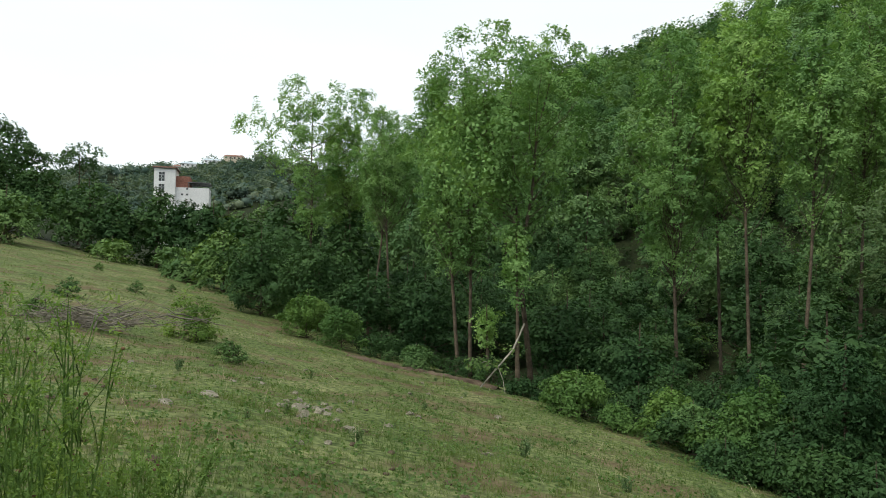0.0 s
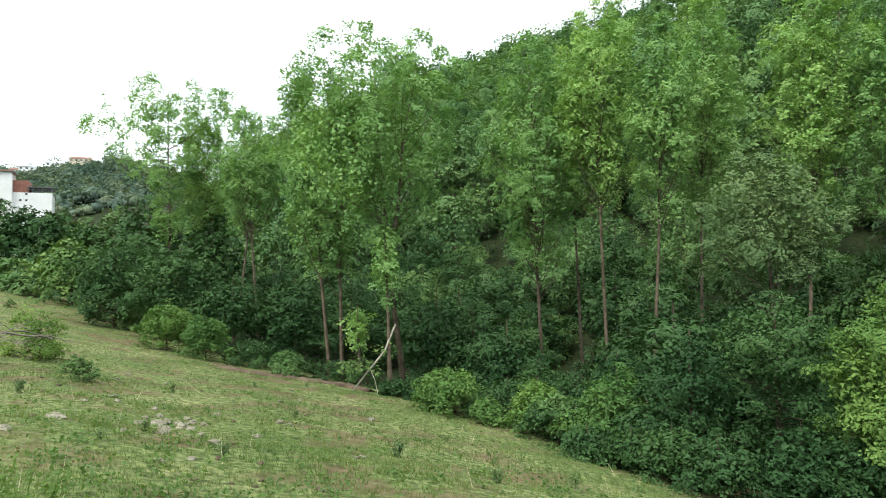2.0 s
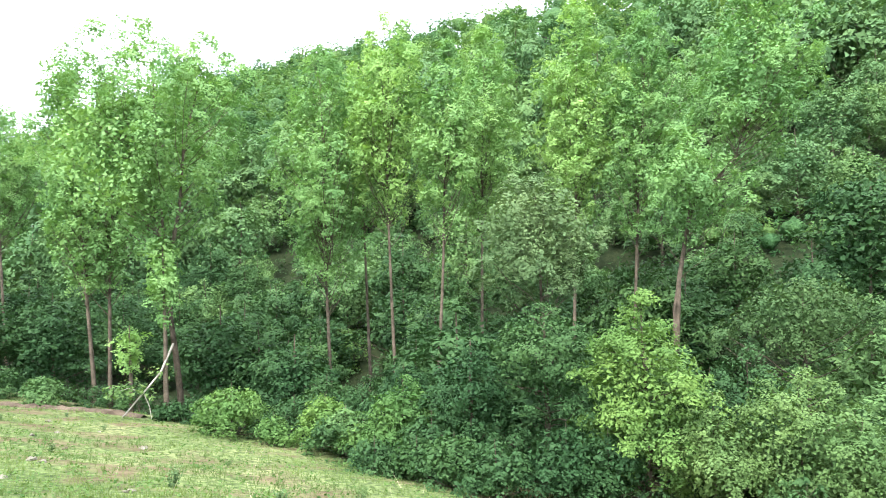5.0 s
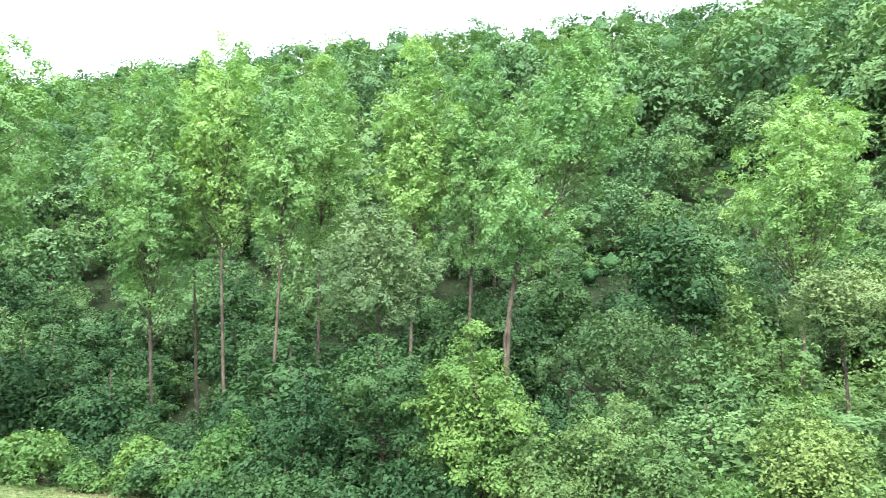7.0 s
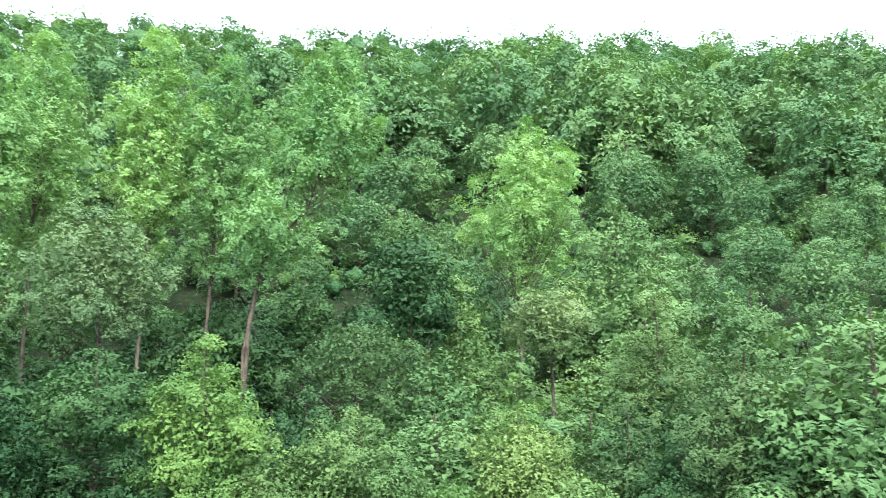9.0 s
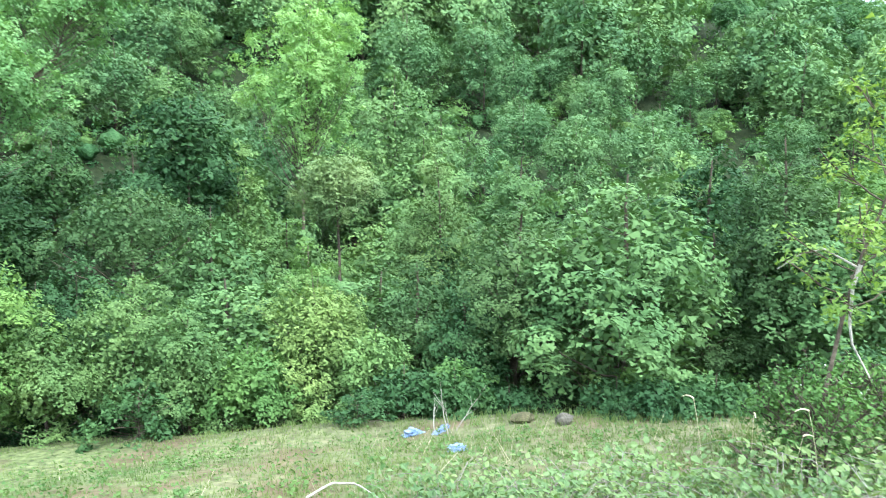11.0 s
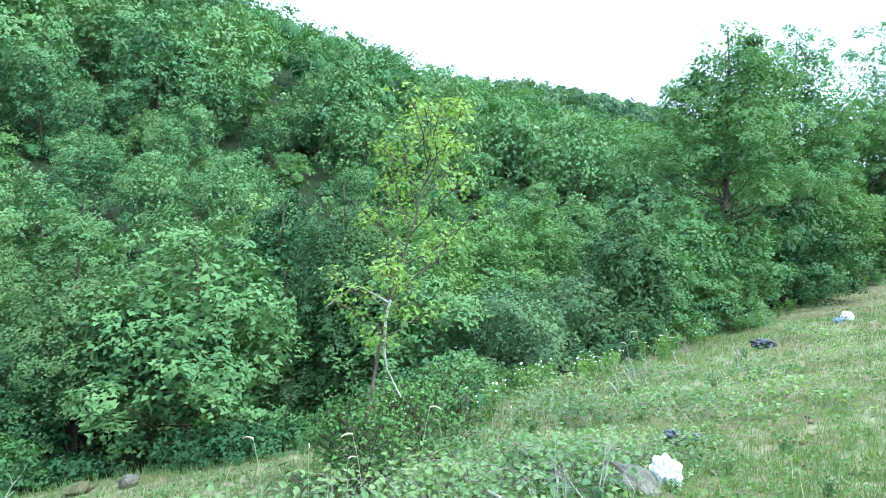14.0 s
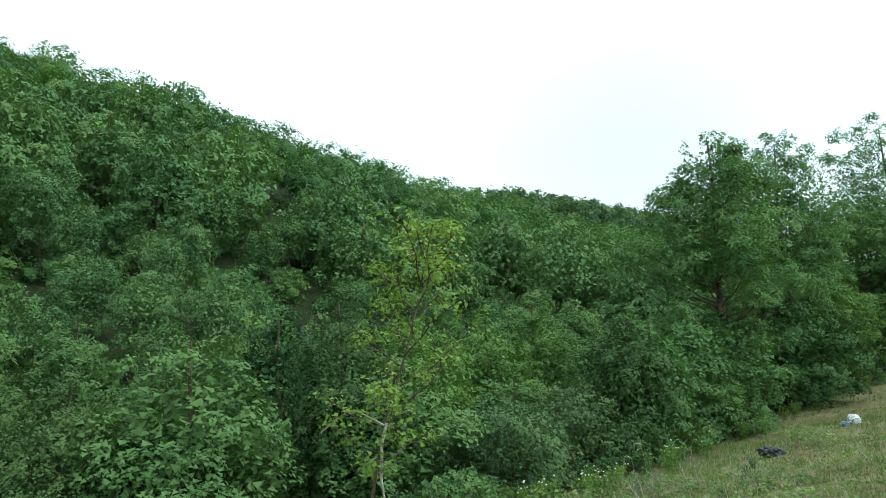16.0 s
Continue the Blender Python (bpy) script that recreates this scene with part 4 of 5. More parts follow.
def fill_gully():
    """Lesser trees between the named ones, down to the stream and up the first of the hill."""
    rng = np.random.default_rng(41)
    group = "trees filling the gully"
    oak = tree("broadleaf_tree", 42, 5.5, 4.2, 0.6, OAK_LEAF, "mid-green broadleaf tree in the gully", "tree", group, cover=0.30, size=0.105, lump=0.50)
    dark = tree("broadleaf_tree", 43, 5.5, 4.2, 0.6, SHADED_DARK_LEAF, "dark green broadleaf tree, coloured darker for the gully's shade", "tree", group, cover=0.30, size=0.105, lump=0.50, flat=0.6)
    fine = tree("broadleaf_tree", 46, 5.5, 4.2, 0.6, OAK_LEAF, "fine-leaved broadleaf tree near the meadow", "tree", group, size=0.08, cover=0.30, lump=0.45)
    shade = tree("broadleaf_tree", 47, 5.5, 4.2, 0.6, SHADED_DARK_LEAF, "fine-leaved dark green tree near the meadow", "tree", group, size=0.08, cover=0.30, lump=0.45, flat=0.6)
    used = {oak: False, dark: False, fine: False, shade: False}
    for v in np.arange(-46, 78, 3.9):
        for row in range(5):
            if v > 4 and row < 2 and (v > 46 or rng.random() < 0.75):
                continue
            u = float(meadow_edge(v)) + 5.0 + 4.2 * row + rng.uniform(-1.2, 1.2)
            w = v + rng.uniform(-1.3, 1.3)
            x, y = to_xy(u, w)
            # Beyond v 4 all get the dark leaves, for gloom between the poplar trunks.
            kind = dark if v > 4 or rng.random() < 0.4 else oak
            near_edge = row < 2 and v < 8
            kind = (fine if kind is oak or (row == 0 and v < 4) else shade) if near_edge else kind
            s = rng.uniform(0.75, 1.15) * (0.8 if row == 0 else 1.0)
            broad = 1.4 if row == 0 else 1.1
            m = pose(x, y, land_xy(x, y) - 0.1, 0, 0, rng.uniform(0, 360)) @ Matrix.Diagonal((s * broad, s * broad, s * rng.uniform(0.9, 1.2), 1))
            if used[kind]:
                copy_thing(kind, m)
            used[kind] = used[kind] or m
    for kind, m in used.items():
        kind.matrix_basis = m


fill_gully()


def edge_skirt():
    rng = np.random.default_rng(44)
    low = plant("bush", 45, 1.0, 0.02, SHADED_DARK_LEAF, BARK, "low leafy shrub where the meadow ends", "bush", "low shrubs where the meadow ends", 1250, 0.088, 0.22, stem_name="stem", leaf_name="foliage",
                first=0.04, reach=0.9, rise=0.25, limbs=26, profile="dome", twigs=4, bare=True)
    first = None
    for v in np.arange(-40, 62, 1.9):
        for row in range(2 if v < 30 else 1):
            w = float(v + rng.uniform(-0.8, 0.8))
            u = float(meadow_edge(w)) + 0.7 + 1.7 * row + rng.uniform(-0.4, 0.5)
            x, y = to_xy(u, w)
            yaw = math.degrees(math.atan2(-x, y))
            if rng.random() < 0.35:
                continue
            s = rng.uniform(0.5, 1.0) * (0.5 if -97 < yaw < -80 else 1.0)
            m = pose(x, y, land_xy(x, y) - 0.05, 0, 0, rng.uniform(0, 360)) @ Matrix.Diagonal((s, s, s * rng.uniform(0.7, 1.1), 1))
            if first is None:
                first = m
            else:
                copy_thing(low, m)
    low.matrix_basis = first


edge_skirt()


# ---- white building and the village on the far hill ----
def box(bm, x0, x1, y0, y1, z0, z1):
    made = bmesh.ops.create_cube(bm, size=1)["verts"]
    bmesh.ops.transform(bm, matrix=Matrix.Translation(((x0 + x1) / 2, (y0 + y1) / 2, (z0 + z1) / 2)) @ Matrix.Diagonal((x1 - x0, y1 - y0, z1 - z0, 1)), verts=made)


def block(name, size, material, parent, label="", bevel=0.0):
    bm = bmesh.new()
    box(bm, *size)
    if bevel:
        bmesh.ops.bevel(bm, geom=bm.edges[:], offset=bevel, segments=2, affect="EDGES")
    return shape_part(name, bm, material, parent, label)


def white_building():
    """A tower with a lower wing; its own x runs along the front, y away from the meadow."""
    yaw, away = 21.0, 150.0
    x, y = -math.sin(radians(yaw)) * away, math.cos(radians(yaw)) * away
    ground_z = land_xy(x, y)
    top = EYE + away * math.tan(radians(7.7)) - ground_z
    house = tagged(new("white_building"), "white rendered building with a tower among the trees", "building")
    house.matrix_basis = pose(x, y, ground_z, 0, 0, yaw - 6)
    block("tower_wall", (-5.0, -1.0, 0, 6, -1, top - 0.3), WHITE_WALL, house)
    roof = block("roof", (-5.25, -0.75, -0.25, 6.25, top - 0.3, top), ROOF_TILE, house, "flat brown tower roof", 0.05)
    block("roof_edge", (-5.35, -0.65, -0.35, 6.35, top - 0.36, top - 0.302), DARK_METAL, roof)
    block("wing_wall", (-0.998, 5.4, 0.6, 7, -1, top - 4.0), WHITE_WALL, house)
    block("upper_wall", (-0.996, 1.6, 1.2, 6.5, top - 4.0, top - 1.7), RED_WALL, house, "brick-red upper storey")
    block("terrace_roof", (1.3, 5.6, 0.5, 6.8, top - 3.05, top - 2.85), DARK_METAL, house, "dark terrace roof")
    for k in range(6):
        block("terrace_post", (1.4 + 0.8 * k, 1.5 + 0.8 * k, 0.65, 0.75, top - 4.0, top - 3.05), DARK_METAL, house)
    block("terrace_rail", (1.3, 5.5, 0.6, 0.7, top - 3.45, top - 3.38), DARK_METAL, house)
    for k, low in enumerate((top - 3.0, top - 5.4, top - 7.8)):
        window = block("window", (-4.15, -2.95, -0.03, 0.08, low, low + 1.95), WHITE_WALL, house, "tall white-framed tower window")
        for i in range(2):
            for j in range(3):
                block("pane", (-4.08 + 0.56 * i, -3.58 + 0.56 * i, -0.05, -0.034, low + 0.06 + 0.62 * j, low + 0.60 + 0.62 * j), WINDOW_GLASS, window)
    for wx, wz in ((0.1, top - 5.6), (1.05, top - 5.6), (1.05, top - 3.75 - 0.7)):
        window = block("window", (wx, wx + 0.36, 0.55, 0.7, wz, wz + 0.36), DARK_METAL, house, "small dark square window")
        block("pane", (wx + 0.05, wx + 0.31, 0.535, 0.546, wz + 0.05, wz + 0.31), WINDOW_GLASS, window)


def village_house(yaw, away, wide, high, wall, roof, label):
    x, y = -math.sin(radians(yaw)) * away, math.cos(radians(yaw)) * away
    z = land_xy(x, y)
    eaves = high
    house = tagged(new("village_house"), label, "building", "houses on the distant hill")
    house.matrix_basis = pose(x, y, z, 0, 0, yaw)
    block("wall", (-wide / 2, wide / 2, 0, 9, -1, eaves), wall, house)
    bm = bmesh.new()
    v = [bm.verts.new(p) for p in ((-wide / 2 - 0.5, -0.5, eaves), (wide / 2 + 0.5, -0.5, eaves), (wide / 2 + 0.5, 9.5, eaves), (-wide / 2 - 0.5, 9.5, eaves), (-wide / 2 + 2, 4.5, eaves + 2.2), (wide / 2 - 2, 4.5, eaves + 2.2))]
    for f in ((0, 1, 5, 4), (1, 2, 5), (2, 3, 4, 5), (3, 0, 4), (3, 2, 1, 0)):
        bm.faces.new([v[i] for i in f])
    shape_part("roof", bm, roof, house)
    for k in range(int(wide // 4)):
        block("window", (-wide / 2 + 1.2 + 4 * k, -wide / 2 + 2.8 + 4 * k, -0.08, 0.05, eaves - 2.2, eaves - 0.8), WINDOW_GLASS, house)


white_building()
village_house(20.0, 690, 24, 5.0, WHITE_WALL, BLUE_ROOF, "long white hall with a pale blue roof on the hill")
village_house(18.7, 700, 16, 5.0, WHITE_WALL, BLUE_ROOF, "white house with a pale blue roof on the hill")
village_house(17.1, 715, 19, 6.5, CREAM_WALL, ROOF_TILE, "cream-coloured house on the crest of the hill")
village_house(21.2, 700, 9, 4.0, WHITE_WALL, ROOF_TILE, "small white house with a tiled roof on the hill")


# ---- grass ----
def blades(rng, x, y, z, height, width, bend):
    """Single blades, each leaning over its own way."""
    n = len(x)
    a = rng.uniform(0, 2 * math.pi, n)
    side = np.stack([np.cos(a), np.sin(a), np.zeros(n)], -1) * width[:, None] * 0.5
    b = rng.uniform(0, 2 * math.pi, n)
    over = np.stack([np.cos(b), np.sin(b), np.zeros(n)], -1) * (bend * height * rng.uniform(0.2, 1.6, n))[:, None]
    foot = np.stack([x, y, z - 0.01], -1)
    tip = foot + over + np.stack([0 * x, 0 * x, height], -1)
    return np.stack([foot + side, tip, foot - side], 1).reshape(-1, 3)


def meadow_grass():
    rng = np.random.default_rng(51)
    n = 56000
    yaw, away = np.radians(rng.uniform(-152, 38, n)), 3.9 * np.exp(rng.uniform(0, 1, n) * math.log(62 / 3.9))
    x, y = -np.sin(yaw) * away, np.cos(yaw) * away
    u, v = to_uv(x, y)
    keep = (u < meadow_edge(v) + 1.3) & (v < 68)
    x, y, away = x[keep], y[keep], away[keep]
    per = 5
    x, y, away = np.repeat(x, per), np.repeat(y, per), np.repeat(away, per)
    spread = 0.018 + 0.0022 * away
    x, y = x + rng.normal(0, 1, len(x)) * spread, y + rng.normal(0, 1, len(x)) * spread
    u, v = to_uv(x, y)
    lush = 0.5 + 0.5 * np.sin(0.9 * u + 1.7 * np.sin(0.6 * v)) * np.sin(0.8 * v + 0.5 * u)
    tall_side = ease(6, -8, v)
    h = rng.uniform(0.025, 0.085, len(x)) * (0.6 + 0.8 * lush) * (1 + 0.9 * tall_side)
    me = leaves_mesh(blades(rng, x, y, land(u, v), h, 0.004 + 0.0008 * away, 0.42), GRASS_BLADE)
    me.name = "grass"
    tagged(new("grass", me), "short grazed grass of the meadow, longer towards one end", "grass", kind="stuff")


def dry_stalks():
    rng = np.random.default_rng(52)
    n = 900
    yaw, away = np.radians(rng.uniform(-150, 36, n)), 4.2 * np.exp(rng.uniform(0, 1, n) * math.log(5))
    yaw = np.where(rng.random(n) < 0.7, np.radians(rng.uniform(-150, -70, n)), yaw)
    x, y = -np.sin(yaw) * away, np.cos(yaw) * away
    u, v = to_uv(x, y)
    keep = u < meadow_edge(v)
    x, y, u, v, away = x[keep], y[keep], u[keep], v[keep], away[keep]
    me = leaves_mesh(blades(rng, x, y, land(u, v), rng.uniform(0.12, 0.42, len(x)), 0.003 + 0.0004 * away, 0.8), STRAW)
    me.name = "dry_stalks"
    tagged(new("dry_stalks", me), "thin straw-coloured dry stalks among the grass", "grass", kind="stuff")


def long_grass():
    rng = np.random.default_rng(53)
    n = 9000
    yaw, away = np.radians(rng.uniform(-154, -62, n)), 3.9 * np.exp(rng.uniform(0, 1, n) * math.log(9))
    x, y = np.repeat(-np.sin(yaw) * away, 4), np.repeat(np.cos(yaw) * away, 4)
    away = np.repeat(away, 4)
    x, y = x + rng.normal(0, 0.05, len(x)), y + rng.normal(0, 0.05, len(x))
    u, v = to_uv(x, y)
    thick = 0.5 + 0.5 * np.sin(1.1 * u + 2.0 * np.sin(0.9 * v)) * np.sin(1.2 * v + 0.4 * u)
    keep = (u < meadow_edge(v) + 0.9) & (rng.random(len(x)) < 0.35 + 0.65 * thick) & (rng.random(len(x)) < ease(7, -6, v))
    x, y, u, v, away = x[keep], y[keep], u[keep], v[keep], away[keep]
    me = leaves_mesh(blades(rng, x, y, land(u, v), rng.uniform(0.04, 0.17, len(x)), 0.004 + 0.0006 * away, 0.7), DRY_GRASS)
    me.name = "long_grass"
    tagged(new("long_grass", me), "longer half-dry yellowish grass on the slope", "grass", kind="stuff")


meadow_grass()
long_grass()
dry_stalks()


# ---- plants on the meadow ----
def weed(seed, height, label, leaf=None, leaf_count=220, leaf_size=0.055, heads=6, head=None, shoots=7, spread=0.28, head_size=0.016):
    """A tall weed: one root, several upright shoots, narrow leaves and a head on each shoot."""
    rng = np.random.default_rng(seed)
    thing = tagged(new("weed"), label, "weed", "weeds on the meadow")
    tubes, spots, ways, tips = [], [], [], []
    for k in range(shoots):
        a, tilt = rng.uniform(0, 2 * math.pi), rng.uniform(0.02, spread)
        long = height * rng.uniform(0.65, 1.0)
        s = np.linspace(0, 1, 6)[:, None]
        way = np.array((math.cos(a) * tilt, math.sin(a) * tilt, 1.0))
        shoot = np.array((math.cos(a), math.sin(a), 0)) * 0.03 + way * long * s + rng.normal(0, 0.012 * height, (6, 3)) * s
        shoot[0, 2] = -0.05
        tubes.append((shoot, 0.006, 0.002, 4))
        tips.append(shoot[-1])
        for q in np.linspace(0.1, 0.95, 12):
            spots.append(np.array([np.interp(q, s[:, 0], shoot[:, c]) for c in range(3)]))
            b = rng.uniform(0, 2 * math.pi)
            ways.append(np.array((math.cos(b), math.sin(b), 0.3)))
        for j in range(2):
            p = shoot[3 + j]
            b = rng.uniform(0, 2 * math.pi)
            side = np.array([p, p + np.array((math.cos(b) * 0.4, math.sin(b) * 0.4, 0.9)) * long * 0.12, p + np.array((math.cos(b) * 0.6, math.sin(b) * 0.6, 1.0)) * long * 0.25])
            tubes.append((side, 0.004, 0.0015, 3))
            tips.append(side[-1])
            spots += [side[1], side[2]]
            ways += [np.array((math.cos(b), math.sin(b), 0.5))] * 2
    spots, ways = np.array(spots), np.array(ways)
    part("stem", tube_mesh(tubes, leaf or WEED_LEAF), thing)
    part("foliage", leaves_mesh(foliage(rng, spots, ways, leaf_count, leaf_size, 0.035, breadth=0.34, up=0.25, clumps=1.0, flat=1.0), leaf or WEED_LEAF), thing)
    for p in tips[:heads]:
        bm = bmesh.new()
        bmesh.ops.create_icosphere(bm, subdivisions=1, radius=head_size, matrix=Matrix.Translation(p) @ Matrix.Diagonal((1, 1, 0.8, 1)))
        shape_part("flower_head", bm, head or SEED_HEAD, thing)
    return thing


def sow(proto, rows, sizes, seed=1):
    """Copies of a small plant at yaw and distance."""
    rng = np.random.default_rng(seed)
    for k, (yaw, away) in enumerate(rows):
        x, y, z = spot(yaw, away)
        s = rng.uniform(*sizes)
        m = pose(x, y, z - 0.01, 0, 0, rng.uniform(0, 360)) @ Matrix.Diagonal((s, s, s, 1))
        if k:
            copy_thing(proto, m)
        else:
            first = m
    proto.matrix_basis = first


tall_weed = weed(61, 1.35, "tall leafy weed with dried brown flower heads", leaf_count=1700, leaf_size=0.026, head_size=0.010, shoots=9)
sow(tall_weed, ((31.5, 3.0), (29.4, 3.4), (34.0, 3.1), (31.0, 3.8), (33.2, 3.6)), (0.85, 1.05), 3)
low_weed = weed(62, 0.75, "bushy yellowish green weed at the meadow's rim", leaf_count=1700, leaf_size=0.025, heads=4, head_size=0.009, shoots=12, spread=0.5)
sow(low_weed, ((27.5, 3.3), (25.5, 3.9), (29.0, 2.9), (31.5, 2.6), (24.0, 4.4), (33.5, 2.5), (27.0, 4.2), (22.0, 4.2), (30.0, 4.4)), (0.55, 0.95), 4)
flower_weed = weed(63, 0.5, "thin meadow weed with small whitish flowers", leaf_count=420, leaf_size=0.036, heads=5, head=PETAL, head_size=0.012, shoots=6, spread=0.3)
sow(flower_weed, [(float(a), float(d)) for a, d in zip(np.linspace(-104, -147, 70) + np.random.default_rng(8).normal(0, 0.9, 70),
                                                        np.interp(np.linspace(-104, -147, 70), (-147, -141, -138, -135, -130, -127, -123, -119, -114, -107), (42, 34, 29.5, 23.8, 20, 16.6, 14.4, 12.9, 10.6, 9.6)) * np.random.default_rng(9).uniform(0.90, 1.02, 70))], (0.8, 1.6), 5)
thistle = weed(64, 0.35, "small grey-green thistle in the short grass", leaf=GREY_LEAF, leaf_count=200, leaf_size=0.06, heads=3, shoots=8, spread=0.6)
sow(thistle, ((13.0, 9.6), (2.0, 13.5), (-6.0, 10.0), (7.5, 8.2), (-14.0, 9.0), (16.0, 8.6), (-1.4, 18.0), (11.0, 16.0), (5.0, 19.0), (21.0, 13.0), (25.0, 24.0), (19.5, 30.0), (-20.0, 10.0), (1.0, 21.0), (-10.0, 13.0), *[(float(a), float(d)) for a, d in zip(np.random.default_rng(15).uniform(-147, -112, 26), np.random.default_rng(16).uniform(5.5, 15, 26))]), (0.35, 0.75), 6)

meadow_shrub = tree("shrub", 65, 1.5, 1.15, 0.08, WEED_LEAF, "thin young shrub standing in the grass", "shrub", "shrubs on the meadow", form="dome", size=0.052, cover=0.22, lump=0.20, rise=1.2, girth=0.02, flat=1.2,
                    stem_name="stem", leaf_name="foliage", inner=0.05, wood=1.0)
sow(meadow_shrub, ((19.7, 20.0), (20.6, 20.6), (18.9, 20.8)), (0.7, 1.05), 7)
low_shrub = plant("shrub", 66, 0.45, 0.015, OAK_LEAF, BARK, "low dark green shrub in the grass", "shrub", "shrubs on the meadow", 1200, 0.05, 0.10,
                  stem_name="stem", leaf_name="foliage", first=0.05, reach=0.95, rise=0.2, limbs=24, profile="dome", twigs=5)
sow(low_shrub, ((17.6, 16.6), (17.0, 16.2), (28.5, 27.0), (24.0, 34.0), (21.5, 40.0), (26.5, 45.0), (30.5, 21.0)), (0.6, 1.1), 8)


def brush_pile():
    """A low heap of cut branches."""
    rng = np.random.default_rng(71)
    x, y, z = spot(27.2, 19.0)
    thing = tagged(new("brush_pile"), "low heap of dry grey cut branches on the grass", "brushwood")

    def branch(long, thick):
        a = rng.normal(0.1, 0.8) + (math.pi if rng.random() < 0.5 else 0)
        p = np.array((rng.normal(0, 0.95), rng.normal(0, 0.7), rng.uniform(0.04, 0.40)))
        way = np.array((math.cos(a), math.sin(a), rng.normal(0.15, 0.32)))
        path = p + way * long * np.linspace(-0.5, 0.5, 6)[:, None] + np.cumsum(rng.normal(0, 0.03 * long, (6, 3)), 0)
        path[:, 2] = np.maximum(path[:, 2], 0.015)
        return path, thick, thick * 0.35, 5

    for k in range(22):
        part("branch", tube_mesh([branch(rng.uniform(1.2, 2.4), rng.uniform(0.016, 0.030))], BRUSH_WOOD), thing)
    rest = part("brushwood", tube_mesh([branch(rng.uniform(0.5, 1.6), rng.uniform(0.006, 0.014))[:3] + (3,) for k in range(230)], BRUSH_WOOD), thing)
    tagged(rest, kind="stuff")
    thing.matrix_basis = pose(x, y, z, 0, 0, 25)


brush_pile()


# ---- stones ----
def stone(seed, size, material, label, name="stone", group="stones on the meadow"):
    rng = np.random.default_rng(seed)
    bm = bmesh.new()
    bmesh.ops.create_icosphere(bm, subdivisions=2, radius=0.5)
    for v in bm.verts:
        v.co *= 1 + 0.55 * noise.noise(v.co * 2.6 + Vector((seed, 0, 0))) + rng.normal(0, 0.03)
        v.co = Vector((v.co.x * size[0], v.co.y * size[1], v.co.z * size[2]))
    me = bpy.data.meshes.new(name)
    bm.to_mesh(me)
    bm.free()
    me.materials.append(material)
    return tagged(new(name, me), label, "stone", group)


grey_stone = stone(1, (0.16, 0.12, 0.09), STONE, "small grey stone lying in the grass")
flat_stone = stone(2, (0.26, 0.18, 0.10), STONE, "flat grey stone lying in the grass")


def lay_stones(proto, rows, seed):
    rng = np.random.default_rng(seed)
    for k, (yaw, away) in enumerate(rows):
        x, y, z = spot(yaw, away)
        s = rng.uniform(0.5, 1.1)
        m = pose(x, y, z + 0.01, rng.uniform(-12, 12), rng.uniform(-12, 12), rng.uniform(0, 360)) @ Matrix.Diagonal((s, s, s, 1))
        if k:
            copy_thing(proto, m)
        else:
            first = m
    proto.matrix_basis = first


heap = np.random.default_rng(73)
lay_stones(grey_stone, [(3.2, 12.0)] + [(float(11.2 + heap.normal(0, 1.3)), float(10.9 + heap.normal(0, 0.5))) for k in range(26)] + [(float(heap.uniform(-5, 28)), float(heap.uniform(7.5, 20))) for k in range(22)], 74)
lay_stones(flat_stone, [(11.4, 11.2), (12.3, 10.8), (10.4, 11.0), (17.0, 12.5), (15.2, 14.0), (8.0, 9.2), (22.0, 9.0), (26.0, 12.0), (-3.0, 9.2), (19.0, 10.2)], 75)


clod = stone(9, (0.12, 0.10, 0.06), SOIL, "brown clod of earth on the bare ground", "earth_clod", "clods on the meadow")
lay_stones(clod, [(float(heap.uniform(-4, 31)), float(5.0 * math.exp(heap.uniform(0, 1.3)))) for k in range(34)] + [(float(heap.uniform(-146, -118)), float(heap.uniform(5, 12))) for k in range(14)], 76)


def lone_stone(seed, size, material, yaw, away, label, lift=0.3):
    ob = stone(seed, size, material, label, "boulder", "boulders at the meadow's foot")
    x, y, z = spot(yaw, away)
    ob.matrix_basis = pose(x, y, z + size[2] * lift, 0, 0, 30 * seed)


lone_stone(3, (0.26, 0.22, 0.20), BOULDER, -87.8, 9.5, "rough grey boulder at the edge of the bushes")
lone_stone(4, (0.36, 0.26, 0.16), MOSSY_STONE, -84.5, 9.7, "yellowish mossy boulder at the edge of the bushes")
lone_stone(5, (0.20, 0.16, 0.12), STONE, -115.4, 11.2, "pale stone at the rim of the slope")
lone_stone(6, (0.75, 0.4, 0.28), BOULDER, -127.8, 6.1, "flat grey slab half hidden in brambles", 0.15)


# ---- litter ----
def crumpled(name, seed, size, material, yaw, away, label, turn=0.0, rough=0.5):
    """A crumpled plastic bag or sheet."""
    bm = bmesh.new()
    bmesh.ops.create_icosphere(bm, subdivisions=4, radius=0.5)
    for v in bm.verts:
        p = v.co * 2.4 + Vector((seed * 3.1, 0, 0))
        v.co *= 1 + rough * (abs(noise.noise(p)) - 0.25) + 0.25 * noise.noise(p * 2.7) + 0.12 * noise.noise(p * 6)
        v.co = Vector((v.co.x * size[0], v.co.y * size[1], max(v.co.z, -0.3) * size[2]))
    me = bpy.data.meshes.new(name)
    bm.to_mesh(me)
    bm.free()
    me.materials.append(material)
    x, y, z = spot(yaw, away)
    ob = tagged(new(name, me), label, "litter", "litter on the slope")
    ob.matrix_basis = pose(x, y, z + size[2] * 0.28, 0, 0, turn)


